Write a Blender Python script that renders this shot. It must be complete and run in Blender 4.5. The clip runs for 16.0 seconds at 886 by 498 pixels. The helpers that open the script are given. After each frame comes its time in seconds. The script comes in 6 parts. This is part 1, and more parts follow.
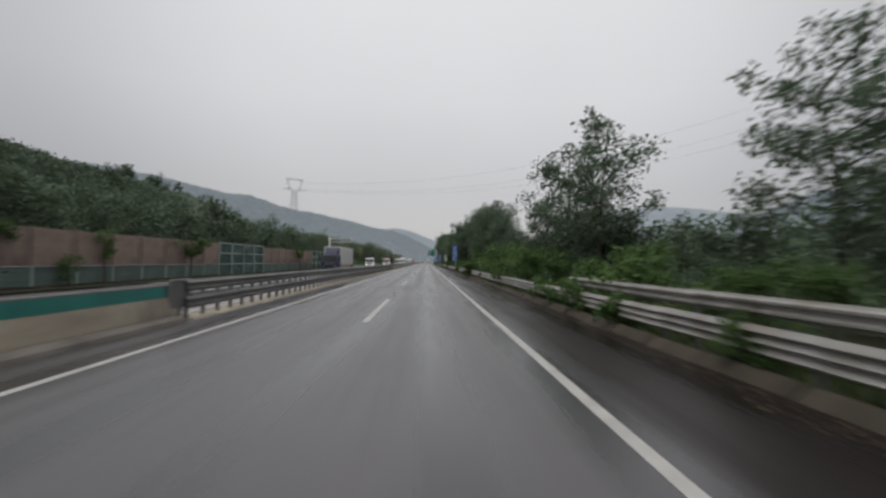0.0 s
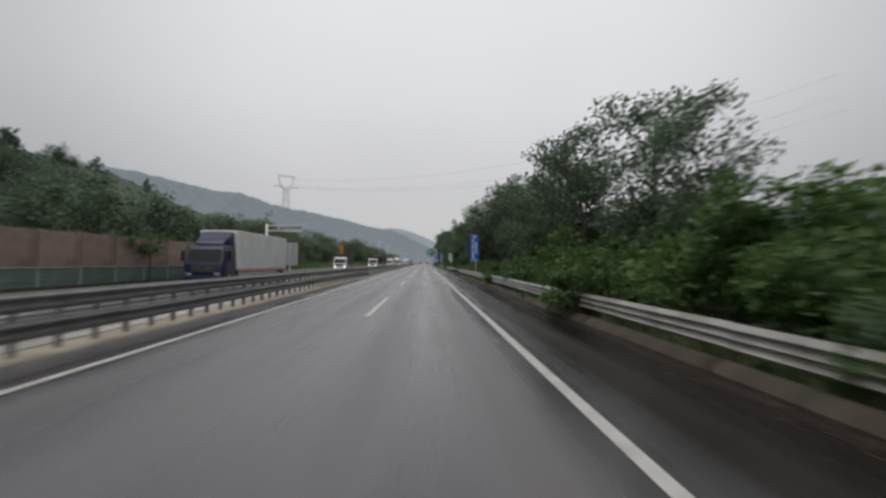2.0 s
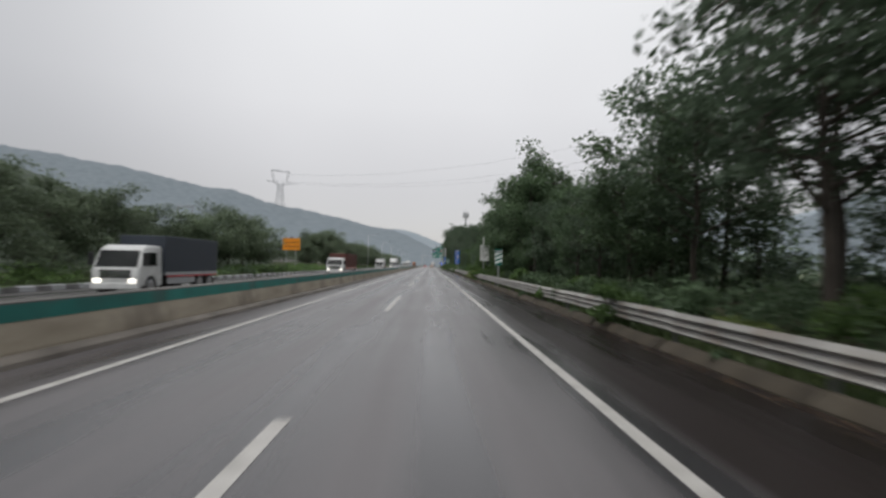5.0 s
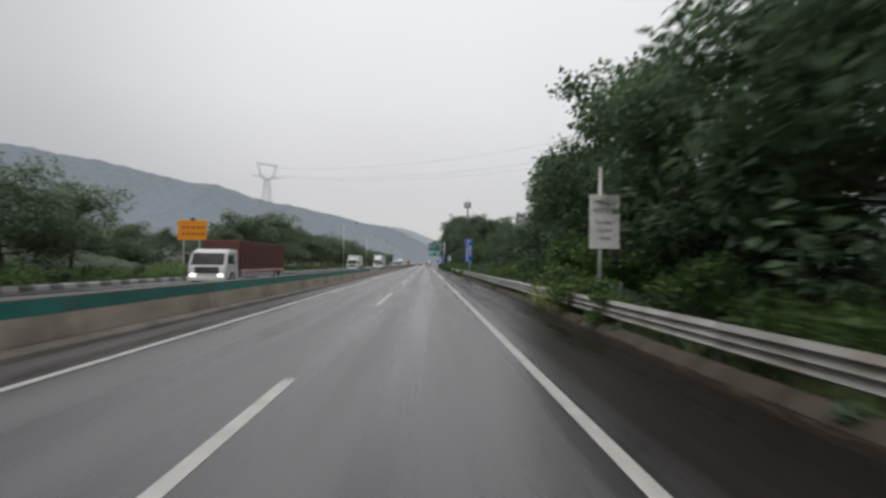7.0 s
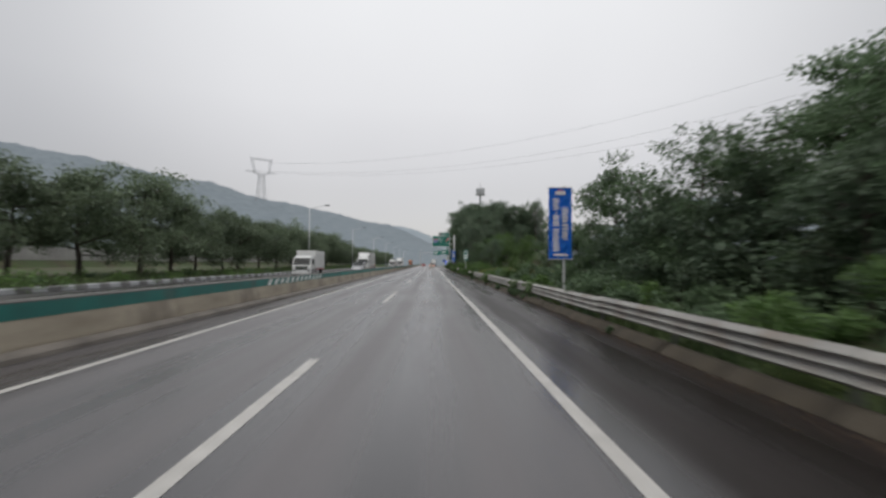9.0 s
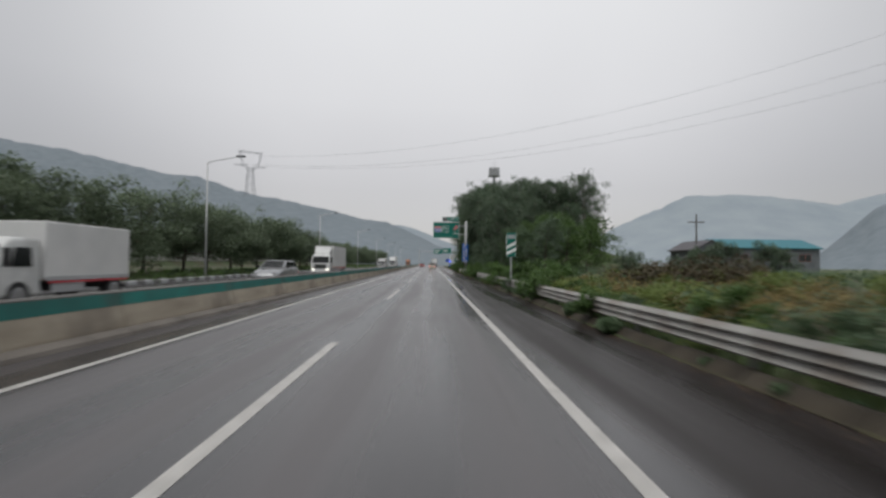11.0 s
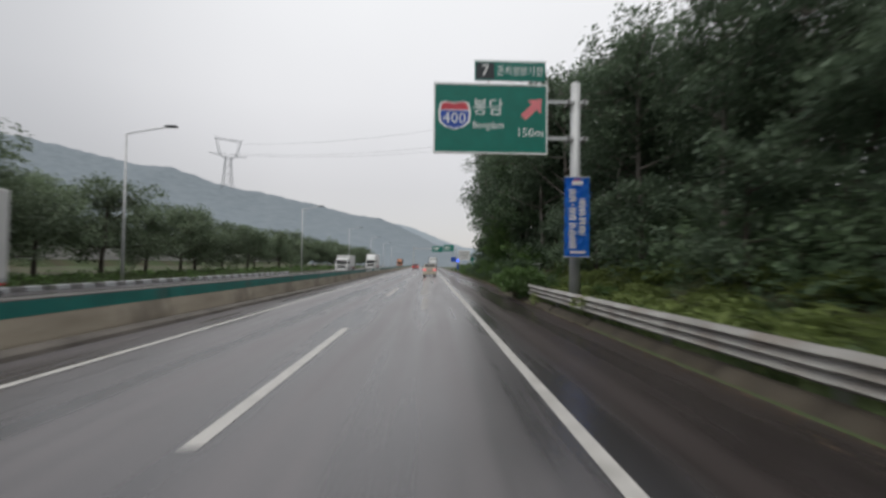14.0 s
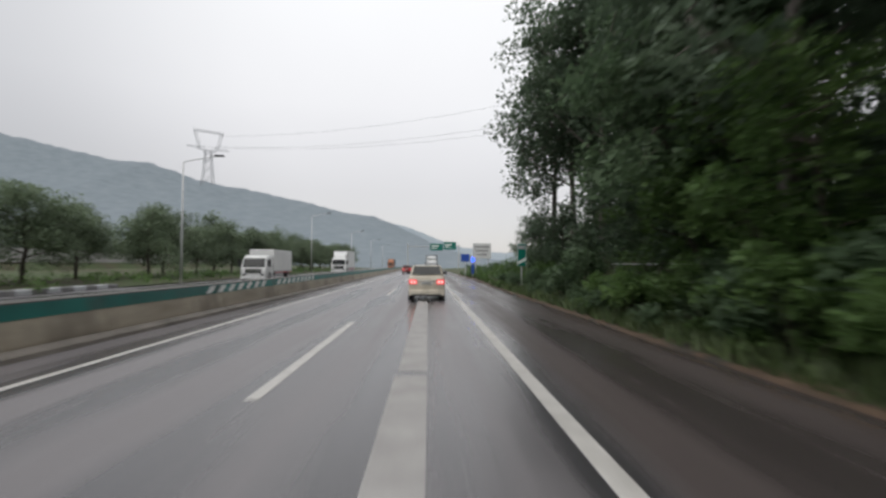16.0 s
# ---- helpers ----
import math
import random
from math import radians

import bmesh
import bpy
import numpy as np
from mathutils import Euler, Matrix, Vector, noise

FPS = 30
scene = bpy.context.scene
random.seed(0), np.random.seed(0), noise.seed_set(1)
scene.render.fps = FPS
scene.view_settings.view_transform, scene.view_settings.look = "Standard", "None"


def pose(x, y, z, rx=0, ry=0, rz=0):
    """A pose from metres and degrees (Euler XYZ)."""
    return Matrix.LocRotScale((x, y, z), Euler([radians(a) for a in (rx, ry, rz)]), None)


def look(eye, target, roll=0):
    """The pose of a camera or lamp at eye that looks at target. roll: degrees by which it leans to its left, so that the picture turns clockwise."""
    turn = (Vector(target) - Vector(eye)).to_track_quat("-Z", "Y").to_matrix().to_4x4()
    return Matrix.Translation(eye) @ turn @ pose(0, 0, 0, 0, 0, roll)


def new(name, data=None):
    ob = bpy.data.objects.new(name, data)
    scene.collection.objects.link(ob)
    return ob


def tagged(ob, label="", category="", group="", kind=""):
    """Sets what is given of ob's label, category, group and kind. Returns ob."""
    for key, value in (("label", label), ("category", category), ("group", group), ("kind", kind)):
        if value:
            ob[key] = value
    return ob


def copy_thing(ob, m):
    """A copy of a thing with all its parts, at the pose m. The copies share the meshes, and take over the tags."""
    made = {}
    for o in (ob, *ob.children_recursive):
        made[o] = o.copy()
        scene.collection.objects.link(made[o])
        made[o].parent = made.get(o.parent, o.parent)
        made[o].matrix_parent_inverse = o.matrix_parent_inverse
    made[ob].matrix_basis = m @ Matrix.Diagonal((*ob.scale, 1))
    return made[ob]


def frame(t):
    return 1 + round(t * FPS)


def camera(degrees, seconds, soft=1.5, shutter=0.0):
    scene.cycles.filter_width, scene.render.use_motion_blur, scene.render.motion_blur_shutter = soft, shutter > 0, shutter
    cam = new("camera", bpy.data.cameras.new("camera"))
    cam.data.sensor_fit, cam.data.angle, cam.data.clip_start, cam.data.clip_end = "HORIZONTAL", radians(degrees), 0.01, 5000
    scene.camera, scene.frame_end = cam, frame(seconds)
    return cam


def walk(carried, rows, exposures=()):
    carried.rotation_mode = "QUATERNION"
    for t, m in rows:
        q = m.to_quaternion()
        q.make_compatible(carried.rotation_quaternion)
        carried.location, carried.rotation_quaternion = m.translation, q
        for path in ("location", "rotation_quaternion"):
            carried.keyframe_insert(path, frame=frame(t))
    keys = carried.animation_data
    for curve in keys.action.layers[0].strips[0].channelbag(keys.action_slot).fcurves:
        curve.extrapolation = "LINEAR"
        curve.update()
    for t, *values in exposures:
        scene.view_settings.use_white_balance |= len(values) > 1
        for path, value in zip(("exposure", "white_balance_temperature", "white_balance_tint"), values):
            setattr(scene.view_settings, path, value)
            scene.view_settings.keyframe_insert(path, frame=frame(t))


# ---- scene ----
# ---------------------------------------------------------------- camera
cam = camera(83.4, 16.0, soft=2.7, shutter=0.4)
# seconds, x, y, yaw, pitch, roll
PATH = [
    (0, -0.161, 0.10, -1.84, 1.47, 0.84),
    (0.5, -0.090, 9.70, -1.92, 1.52, 0.65),
    (1, -0.097, 19.30, -1.97, 1.48, 0.77),
    (1.5, -0.087, 28.90, -1.95, 1.68, 0.94),
    (2, -0.055, 38.50, -1.98, 1.55, 0.73),
    (2.5, -0.124, 48.10, -1.89, 1.62, 1.01),
    (3, -0.106, 57.70, -1.40, 1.57, 0.68),
    (3.5, -0.138, 67.30, -1.32, 1.62, 0.70),
    (4, -0.202, 76.90, -1.51, 1.70, 0.96),
    (4.5, -0.267, 86.50, -1.50, 1.77, 1.18),
    (5, -0.267, 96.10, -1.42, 1.82, 0.98),
    (6.25, -0.050, 120.10, -1.65, 1.73, 0.84),
    (7.5, 0.166, 144.10, -1.87, 1.65, 0.70),
    (8, 0.185, 153.70, -1.78, 1.74, 0.73),
    (8.5, 0.197, 163.30, -1.58, 1.68, 0.59),
    (9, 0.172, 172.90, -1.32, 1.64, 0.46),
    (10.25, 0.175, 196.90, -1.3, 1.64, 0.52),
    (11.5, 0.182, 220.90, -1.31, 1.63, 0.58),
    (12, 0.232, 230.50, -1.53, 1.77, 0.73),
    (12.5, 0.279, 240.10, -1.55, 1.69, 0.46),
    (13, 0.287, 249.70, -1.63, 1.76, 0.72),
    (13.5, 0.291, 259.30, -1.50, 1.67, 0.59),
    (14, 0.289, 268.90, -1.52, 1.69, 0.67),
    (14.5, 0.279, 278.50, -1.56, 1.71, 0.49),
    (15, 0.296, 288.10, -1.58, 1.85, 0.65),
    (15.5, 0.341, 297.70, -1.66, 1.78, 0.43),
    (16, 0.310, 307.30, -1.82, 1.79, 0.35),
]
# seconds, stops
EXPOSURES = [(0.0, 0.02), (1.5, 0.1), (2.5, 0.06), (4.5, 0.2), (8.5, 0.22), (10.5, 0.13), (12.0, 0.05), (13.2, 0.15), (14.0, 0.28), (15.0, 0.3), (16.0, 0.42)]
walk(cam, [(t, look((x, y, 1.62), (
    x - 2 * math.sin(radians(yaw)) * math.cos(radians(pitch)), y + 2 * math.cos(radians(yaw)) * math.cos(radians(pitch)),
    1.62 + 2 * math.sin(radians(pitch))), roll)) for t, x, y, yaw, pitch, roll in PATH], EXPOSURES)

# ---------------------------------------------------------------- light: a rainy overcast sky
world = bpy.data.worlds.new("overcast")
scene.world = world
world.use_nodes = True
wn, wl = world.node_tree.nodes, world.node_tree.links
wn.clear()
w_out, w_bg = wn.new("ShaderNodeOutputWorld"), wn.new("ShaderNodeBackground")
w_sky, w_mix, w_ramp = wn.new("ShaderNodeTexSky"), wn.new("ShaderNodeMixRGB"), wn.new("ShaderNodeValToRGB")
w_co, w_sep, w_noise, w_cl = wn.new("ShaderNodeTexCoord"), wn.new("ShaderNodeSeparateXYZ"), wn.new("ShaderNodeTexNoise"), wn.new("ShaderNodeMixRGB")
w_sky.sky_type, w_sky.sun_disc, w_sky.sun_elevation, w_sky.sun_rotation = "NISHITA", False, radians(64), radians(215)
w_ramp.color_ramp.elements[0].position, w_ramp.color_ramp.elements[0].color = 0.0, (0.435, 0.417, 0.416, 1)
w_ramp.color_ramp.elements[1].position, w_ramp.color_ramp.elements[1].color = 0.55, (0.70, 0.70, 0.70, 1)
for place, shade in ((0.14, (0.485, 0.468, 0.466, 1)), (0.30, (0.61, 0.60, 0.598, 1))):
    w_ramp.color_ramp.elements.new(place).color = shade
w_noise.inputs["Scale"].default_value, w_noise.inputs["Detail"].default_value = 1.6, 4.0
w_cl.blend_type, w_cl.inputs[0].default_value = "SOFT_LIGHT", 0.22
w_mix.inputs[0].default_value = 0.015
wl.new(w_co.outputs["Generated"], w_sep.inputs[0])
wl.new(w_sep.outputs["Z"], w_ramp.inputs[0])
wl.new(w_co.outputs["Generated"], w_noise.inputs["Vector"])
wl.new(w_ramp.outputs[0], w_cl.inputs[1])
wl.new(w_noise.outputs["Fac"], w_cl.inputs[2])
# the sky dims away from the road ahead, standing in for lens vignetting
w_dot, w_glow, w_dimmed = wn.new("ShaderNodeVectorMath"), wn.new("ShaderNodeMapRange"), wn.new("ShaderNodeMixRGB")
w_dot.operation, w_dot.inputs[1].default_value = "DOT_PRODUCT", (0.05, 0.93, 0.365)
w_glow.interpolation_type = "SMOOTHSTEP"
for socket, value in (("From Min", 0.72), ("From Max", 0.97), ("To Min", 0.74), ("To Max", 1.05)):
    w_glow.inputs[socket].default_value = value
w_dimmed.blend_type, w_dimmed.inputs[0].default_value = "MULTIPLY", 1.0
wl.new(w_co.outputs["Generated"], w_dot.inputs[0])
wl.new(w_dot.outputs["Value"], w_glow.inputs["Value"])
wl.new(w_cl.outputs[0], w_dimmed.inputs[1])
wl.new(w_glow.outputs[0], w_dimmed.inputs[2])
wl.new(w_dimmed.outputs[0], w_mix.inputs[1])
wl.new(w_sky.outputs[0], w_mix.inputs[2])
wl.new(w_mix.outputs[0], w_bg.inputs[0])
wl.new(w_bg.outputs[0], w_out.inputs[0])
w_bg.inputs[1].default_value = 1.0
sun = new("sun", bpy.data.lights.new("sun", "SUN"))
sun.data.energy, sun.data.angle, sun.data.color = 1.2, radians(50), (1.0, 0.97, 0.93)
sun.matrix_world = look((0, 0, 50), (14, 20, 0))


# ---------------------------------------------------------------- materials
def material(name, colours, scale=4.0, rough=(0.6, 0.8), bump=0.2, metal=0.0, detail=6.0, fine=40.0, island=0.0, objects=0.0,
             translucent=0.0, stretch=(1, 1, 1), specular=0.5, stain=None):
    """Two scales of noise mixed over the colours; optional variation by island and by object."""
    m = bpy.data.materials.new(name)
    m.use_nodes = True
    n, l = m.node_tree.nodes, m.node_tree.links
    bsdf = n["Principled BSDF"]
    co, mp = n.new("ShaderNodeTexCoord"), n.new("ShaderNodeMapping")
    mp.inputs["Scale"].default_value = stretch
    l.new(co.outputs["Object"], mp.inputs[0])
    big, small, ramp = n.new("ShaderNodeTexNoise"), n.new("ShaderNodeTexNoise"), n.new("ShaderNodeValToRGB")
    big.inputs["Scale"].default_value, big.inputs["Detail"].default_value = scale, detail
    small.inputs["Scale"].default_value, small.inputs["Detail"].default_value = fine, 3.0
    l.new(mp.outputs[0], big.inputs["Vector"]), l.new(mp.outputs[0], small.inputs["Vector"])
    add = n.new("ShaderNodeMath")
    add.operation = "MULTIPLY_ADD"
    add.inputs[1].default_value = 0.35
    l.new(small.outputs["Fac"], add.inputs[0]), l.new(big.outputs["Fac"], add.inputs[2])
    ramp.color_ramp.elements[0].position, ramp.color_ramp.elements[1].position = 0.42, 0.92
    for i, c in enumerate(colours[:2]):
        ramp.color_ramp.elements[i].color = (*c, 1)
    l.new(add.outputs[0], ramp.inputs[0])
    out = ramp.outputs[0]
    if island or objects:
        hue = n.new("ShaderNodeHueSaturation")
        total = None
        for kind, amount in (("ShaderNodeNewGeometry", island), ("ShaderNodeObjectInfo", objects)):
            if amount:
                src, r = n.new(kind), n.new("ShaderNodeMapRange")
                r.inputs["To Min"].default_value, r.inputs["To Max"].default_value = 1 - amount, 1 + amount
                l.new(src.outputs["Random Per Island" if island and kind.endswith("Geometry") else "Random"], r.inputs["Value"])
                if total is None:
                    total = r.outputs[0]
                else:
                    mul = n.new("ShaderNodeMath")
                    mul.operation = "MULTIPLY"
                    l.new(total, mul.inputs[0]), l.new(r.outputs[0], mul.inputs[1])
                    total = mul.outputs[0]
        l.new(total, hue.inputs["Value"]), l.new(out, hue.inputs["Color"])
        out = hue.outputs[0]
    if stain:
        colour, size, low, high = stain
        sn, sr, sm = n.new("ShaderNodeTexNoise"), n.new("ShaderNodeMapRange"), n.new("ShaderNodeMixRGB")
        sn.inputs["Scale"].default_value, sn.inputs["Detail"].default_value = size, 5.0
        sr.inputs["From Min"].default_value, sr.inputs["From Max"].default_value = low, high
        l.new(co.outputs["Object"], sn.inputs["Vector"]), l.new(sn.outputs["Fac"], sr.inputs["Value"])
        l.new(sr.outputs[0], sm.inputs[0]), l.new(out, sm.inputs[1])
        sm.inputs[2].default_value = (*colour, 1)
        out = sm.outputs[0]
    l.new(out, bsdf.inputs["Base Color"])
    rr = n.new("ShaderNodeMapRange")
    rr.inputs["To Min"].default_value, rr.inputs["To Max"].default_value = rough
    l.new(big.outputs["Fac"], rr.inputs["Value"]), l.new(rr.outputs[0], bsdf.inputs["Roughness"])
    bsdf.inputs["Metallic"].default_value = metal
    bsdf.inputs["Specular IOR Level"].default_value = specular
    if bump:
        bp = n.new("ShaderNodeBump")
        bp.inputs["Strength"].default_value, bp.inputs["Distance"].default_value = bump, 0.02
        l.new(small.outputs["Fac"], bp.inputs["Height"]), l.new(bp.outputs[0], bsdf.inputs["Normal"])
    if translucent:
        tr, mx = n.new("ShaderNodeBsdfTranslucent"), n.new("ShaderNodeMixShader")
        mx.inputs[0].default_value = translucent
        l.new(out, tr.inputs[0]), l.new(bsdf.outputs[0], mx.inputs[1]), l.new(tr.outputs[0], mx.inputs[2])
        l.new(mx.outputs[0], n["Material Output"].inputs[0])
    return m


def plain(name, colour, rough=0.5, metal=0.0, emit=0.0, specular=0.5):
    """A smooth painted or moulded surface with a faint grime in its roughness and colour."""
    m = material(name, [tuple(c * 0.82 for c in colour), tuple(min(1, c * 1.08) for c in colour)], 2.5, (max(0.02, rough - 0.1), rough + 0.1), 0.03,
                 metal, 5.0, 30.0, specular=specular)
    if emit:
        b = m.node_tree.nodes["Principled BSDF"]
        b.inputs["Emission Color"].default_value, b.inputs["Emission Strength"].default_value = (*colour, 1), emit
    return m


def asphalt(name, dark, light, wet, edge=None, edge_ahead=None):
    """Wet asphalt along y: worn wheel tracks in two lanes, patches, wet and drier areas, aggregate relief."""
    m = bpy.data.materials.new(name)
    m.use_nodes = True
    n, l = m.node_tree.nodes, m.node_tree.links
    bsdf = n["Principled BSDF"]
    co, sep = n.new("ShaderNodeTexCoord"), n.new("ShaderNodeSeparateXYZ")
    l.new(co.outputs["Object"], sep.inputs[0])
    mp = n.new("ShaderNodeMapping")
    mp.inputs["Scale"].default_value = (1.0, 0.035, 1.0)
    l.new(co.outputs["Object"], mp.inputs[0])
    streak, patch, grain = n.new("ShaderNodeTexNoise"), n.new("ShaderNodeTexNoise"), n.new("ShaderNodeTexNoise")
    streak.inputs["Scale"].default_value, streak.inputs["Detail"].default_value = 1.6, 5.0
    patch.inputs["Scale"].default_value, patch.inputs["Detail"].default_value = 0.22, 6.0
    grain.inputs["Scale"].default_value, grain.inputs["Detail"].default_value = 70.0, 2.0
    l.new(mp.outputs[0], streak.inputs["Vector"])
    l.new(co.outputs["Object"], patch.inputs["Vector"]), l.new(co.outputs["Object"], grain.inputs["Vector"])

    def maths(op, a, b=None, c=None):
        k = n.new("ShaderNodeMath")
        k.operation = op
        for i, v in enumerate((a, b, c)):
            if v is None:
                continue
            if isinstance(v, (int, float)):
                k.inputs[i].default_value = v
            else:
                l.new(v, k.inputs[i])
        return k.outputs[0]

    # two wheel tracks in each lane of 3.52 m
    tracks = maths("COSINE", maths("MULTIPLY", sep.outputs["X"], 4 * math.pi / 3.52))
    mix = maths("MULTIPLY_ADD", streak.outputs["Fac"], 0.95, maths("MULTIPLY", patch.outputs["Fac"], 0.38))
    mix = maths("MULTIPLY_ADD", tracks, -0.13, mix)
    mix = maths("MULTIPLY_ADD", grain.outputs["Fac"], 0.16, mix)
    ramp = n.new("ShaderNodeValToRGB")
    ramp.color_ramp.elements[0].position, ramp.color_ramp.elements[0].color = 0.58, (*dark, 1)
    ramp.color_ramp.elements[1].position, ramp.color_ramp.elements[1].color = 0.90, (*light, 1)
    l.new(mix, ramp.inputs[0])
    # lengths along y whose colour is scaled darker or lighter
    y_ramp, worn = n.new("ShaderNodeValToRGB"), n.new("ShaderNodeMixRGB")
    y_ramp.color_ramp.elements[0].position, y_ramp.color_ramp.elements[1].position = 0.0, 0.80
    for place, shade in ((0.10, 0.85), (0.24, 1.1), (0.40, 1.0), (0.52, 0.80), (0.62, 0.80), (0.68, 1.15), (0.74, 1.35)):
        y_ramp.color_ramp.elements.new(place).color = (shade, shade, shade, 1)
    y_ramp.color_ramp.elements[0].color, y_ramp.color_ramp.elements[-1].color = (0.85, 0.85, 0.85, 1), (1.45, 1.45, 1.45, 1)
    l.new(maths("DIVIDE", maths("MULTIPLY_ADD", patch.outputs["Fac"], 8.0, sep.outputs["Y"]), 400.0), y_ramp.inputs[0])
    worn.blend_type, worn.inputs[0].default_value = "MULTIPLY", 1.0
    l.new(ramp.outputs[0], worn.inputs[1]), l.new(y_ramp.outputs[0], worn.inputs[2])
    out = worn.outputs[0]
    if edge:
        # the darker colour of the shoulder begins beyond the edge line
        side, blend, overlay = n.new("ShaderNodeMapRange"), n.new("ShaderNodeMixRGB"), n.new("ShaderNodeMixRGB")
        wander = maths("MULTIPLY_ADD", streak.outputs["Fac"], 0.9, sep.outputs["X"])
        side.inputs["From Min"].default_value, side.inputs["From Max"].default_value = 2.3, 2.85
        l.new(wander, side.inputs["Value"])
        overlay.blend_type, overlay.inputs[0].default_value = "MULTIPLY", 1.0
        overlay.inputs[2].default_value = (*edge, 1)
        if edge_ahead:
            # the wider shoulder before the exit blends to a lighter colour along y
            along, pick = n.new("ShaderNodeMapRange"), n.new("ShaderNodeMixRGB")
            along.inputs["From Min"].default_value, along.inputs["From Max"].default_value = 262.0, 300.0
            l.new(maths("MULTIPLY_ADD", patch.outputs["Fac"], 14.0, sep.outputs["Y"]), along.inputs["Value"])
            pick.inputs[1].default_value, pick.inputs[2].default_value = (*edge, 1), (*edge_ahead, 1)
            l.new(along.outputs[0], pick.inputs[0]), l.new(pick.outputs[0], overlay.inputs[2])
        # and its streaks are evened out
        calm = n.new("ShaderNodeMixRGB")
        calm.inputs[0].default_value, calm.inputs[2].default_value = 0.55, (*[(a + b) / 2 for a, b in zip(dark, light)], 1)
        l.new(out, calm.inputs[1]), l.new(calm.outputs[0], overlay.inputs[1]), l.new(side.outputs[0], blend.inputs[0])
        # its specular level is lower than in the running lanes
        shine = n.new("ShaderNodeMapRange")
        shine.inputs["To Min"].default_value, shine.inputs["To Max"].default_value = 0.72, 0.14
        if edge_ahead:
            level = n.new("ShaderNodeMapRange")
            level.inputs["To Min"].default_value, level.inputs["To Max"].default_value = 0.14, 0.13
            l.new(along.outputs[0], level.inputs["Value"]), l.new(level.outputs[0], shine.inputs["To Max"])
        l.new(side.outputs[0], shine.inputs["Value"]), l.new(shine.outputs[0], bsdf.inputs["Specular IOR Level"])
        l.new(out, blend.inputs[1]), l.new(overlay.outputs[0], blend.inputs[2])
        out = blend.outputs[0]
    l.new(out, bsdf.inputs["Base Color"])
    rr = n.new("ShaderNodeMapRange")
    rr.inputs["From Min"].default_value, rr.inputs["From Max"].default_value = 0.52, 0.95
    rr.inputs["To Min"].default_value, rr.inputs["To Max"].default_value = wet
    l.new(mix, rr.inputs["Value"]), l.new(rr.outputs[0], bsdf.inputs["Roughness"])
    bp = n.new("ShaderNodeBump")
    bp.inputs["Strength"].default_value, bp.inputs["Distance"].default_value = 0.25, 0.006
    l.new(grain.outputs["Fac"], bp.inputs["Height"]), l.new(bp.outputs[0], bsdf.inputs["Normal"])
    return m


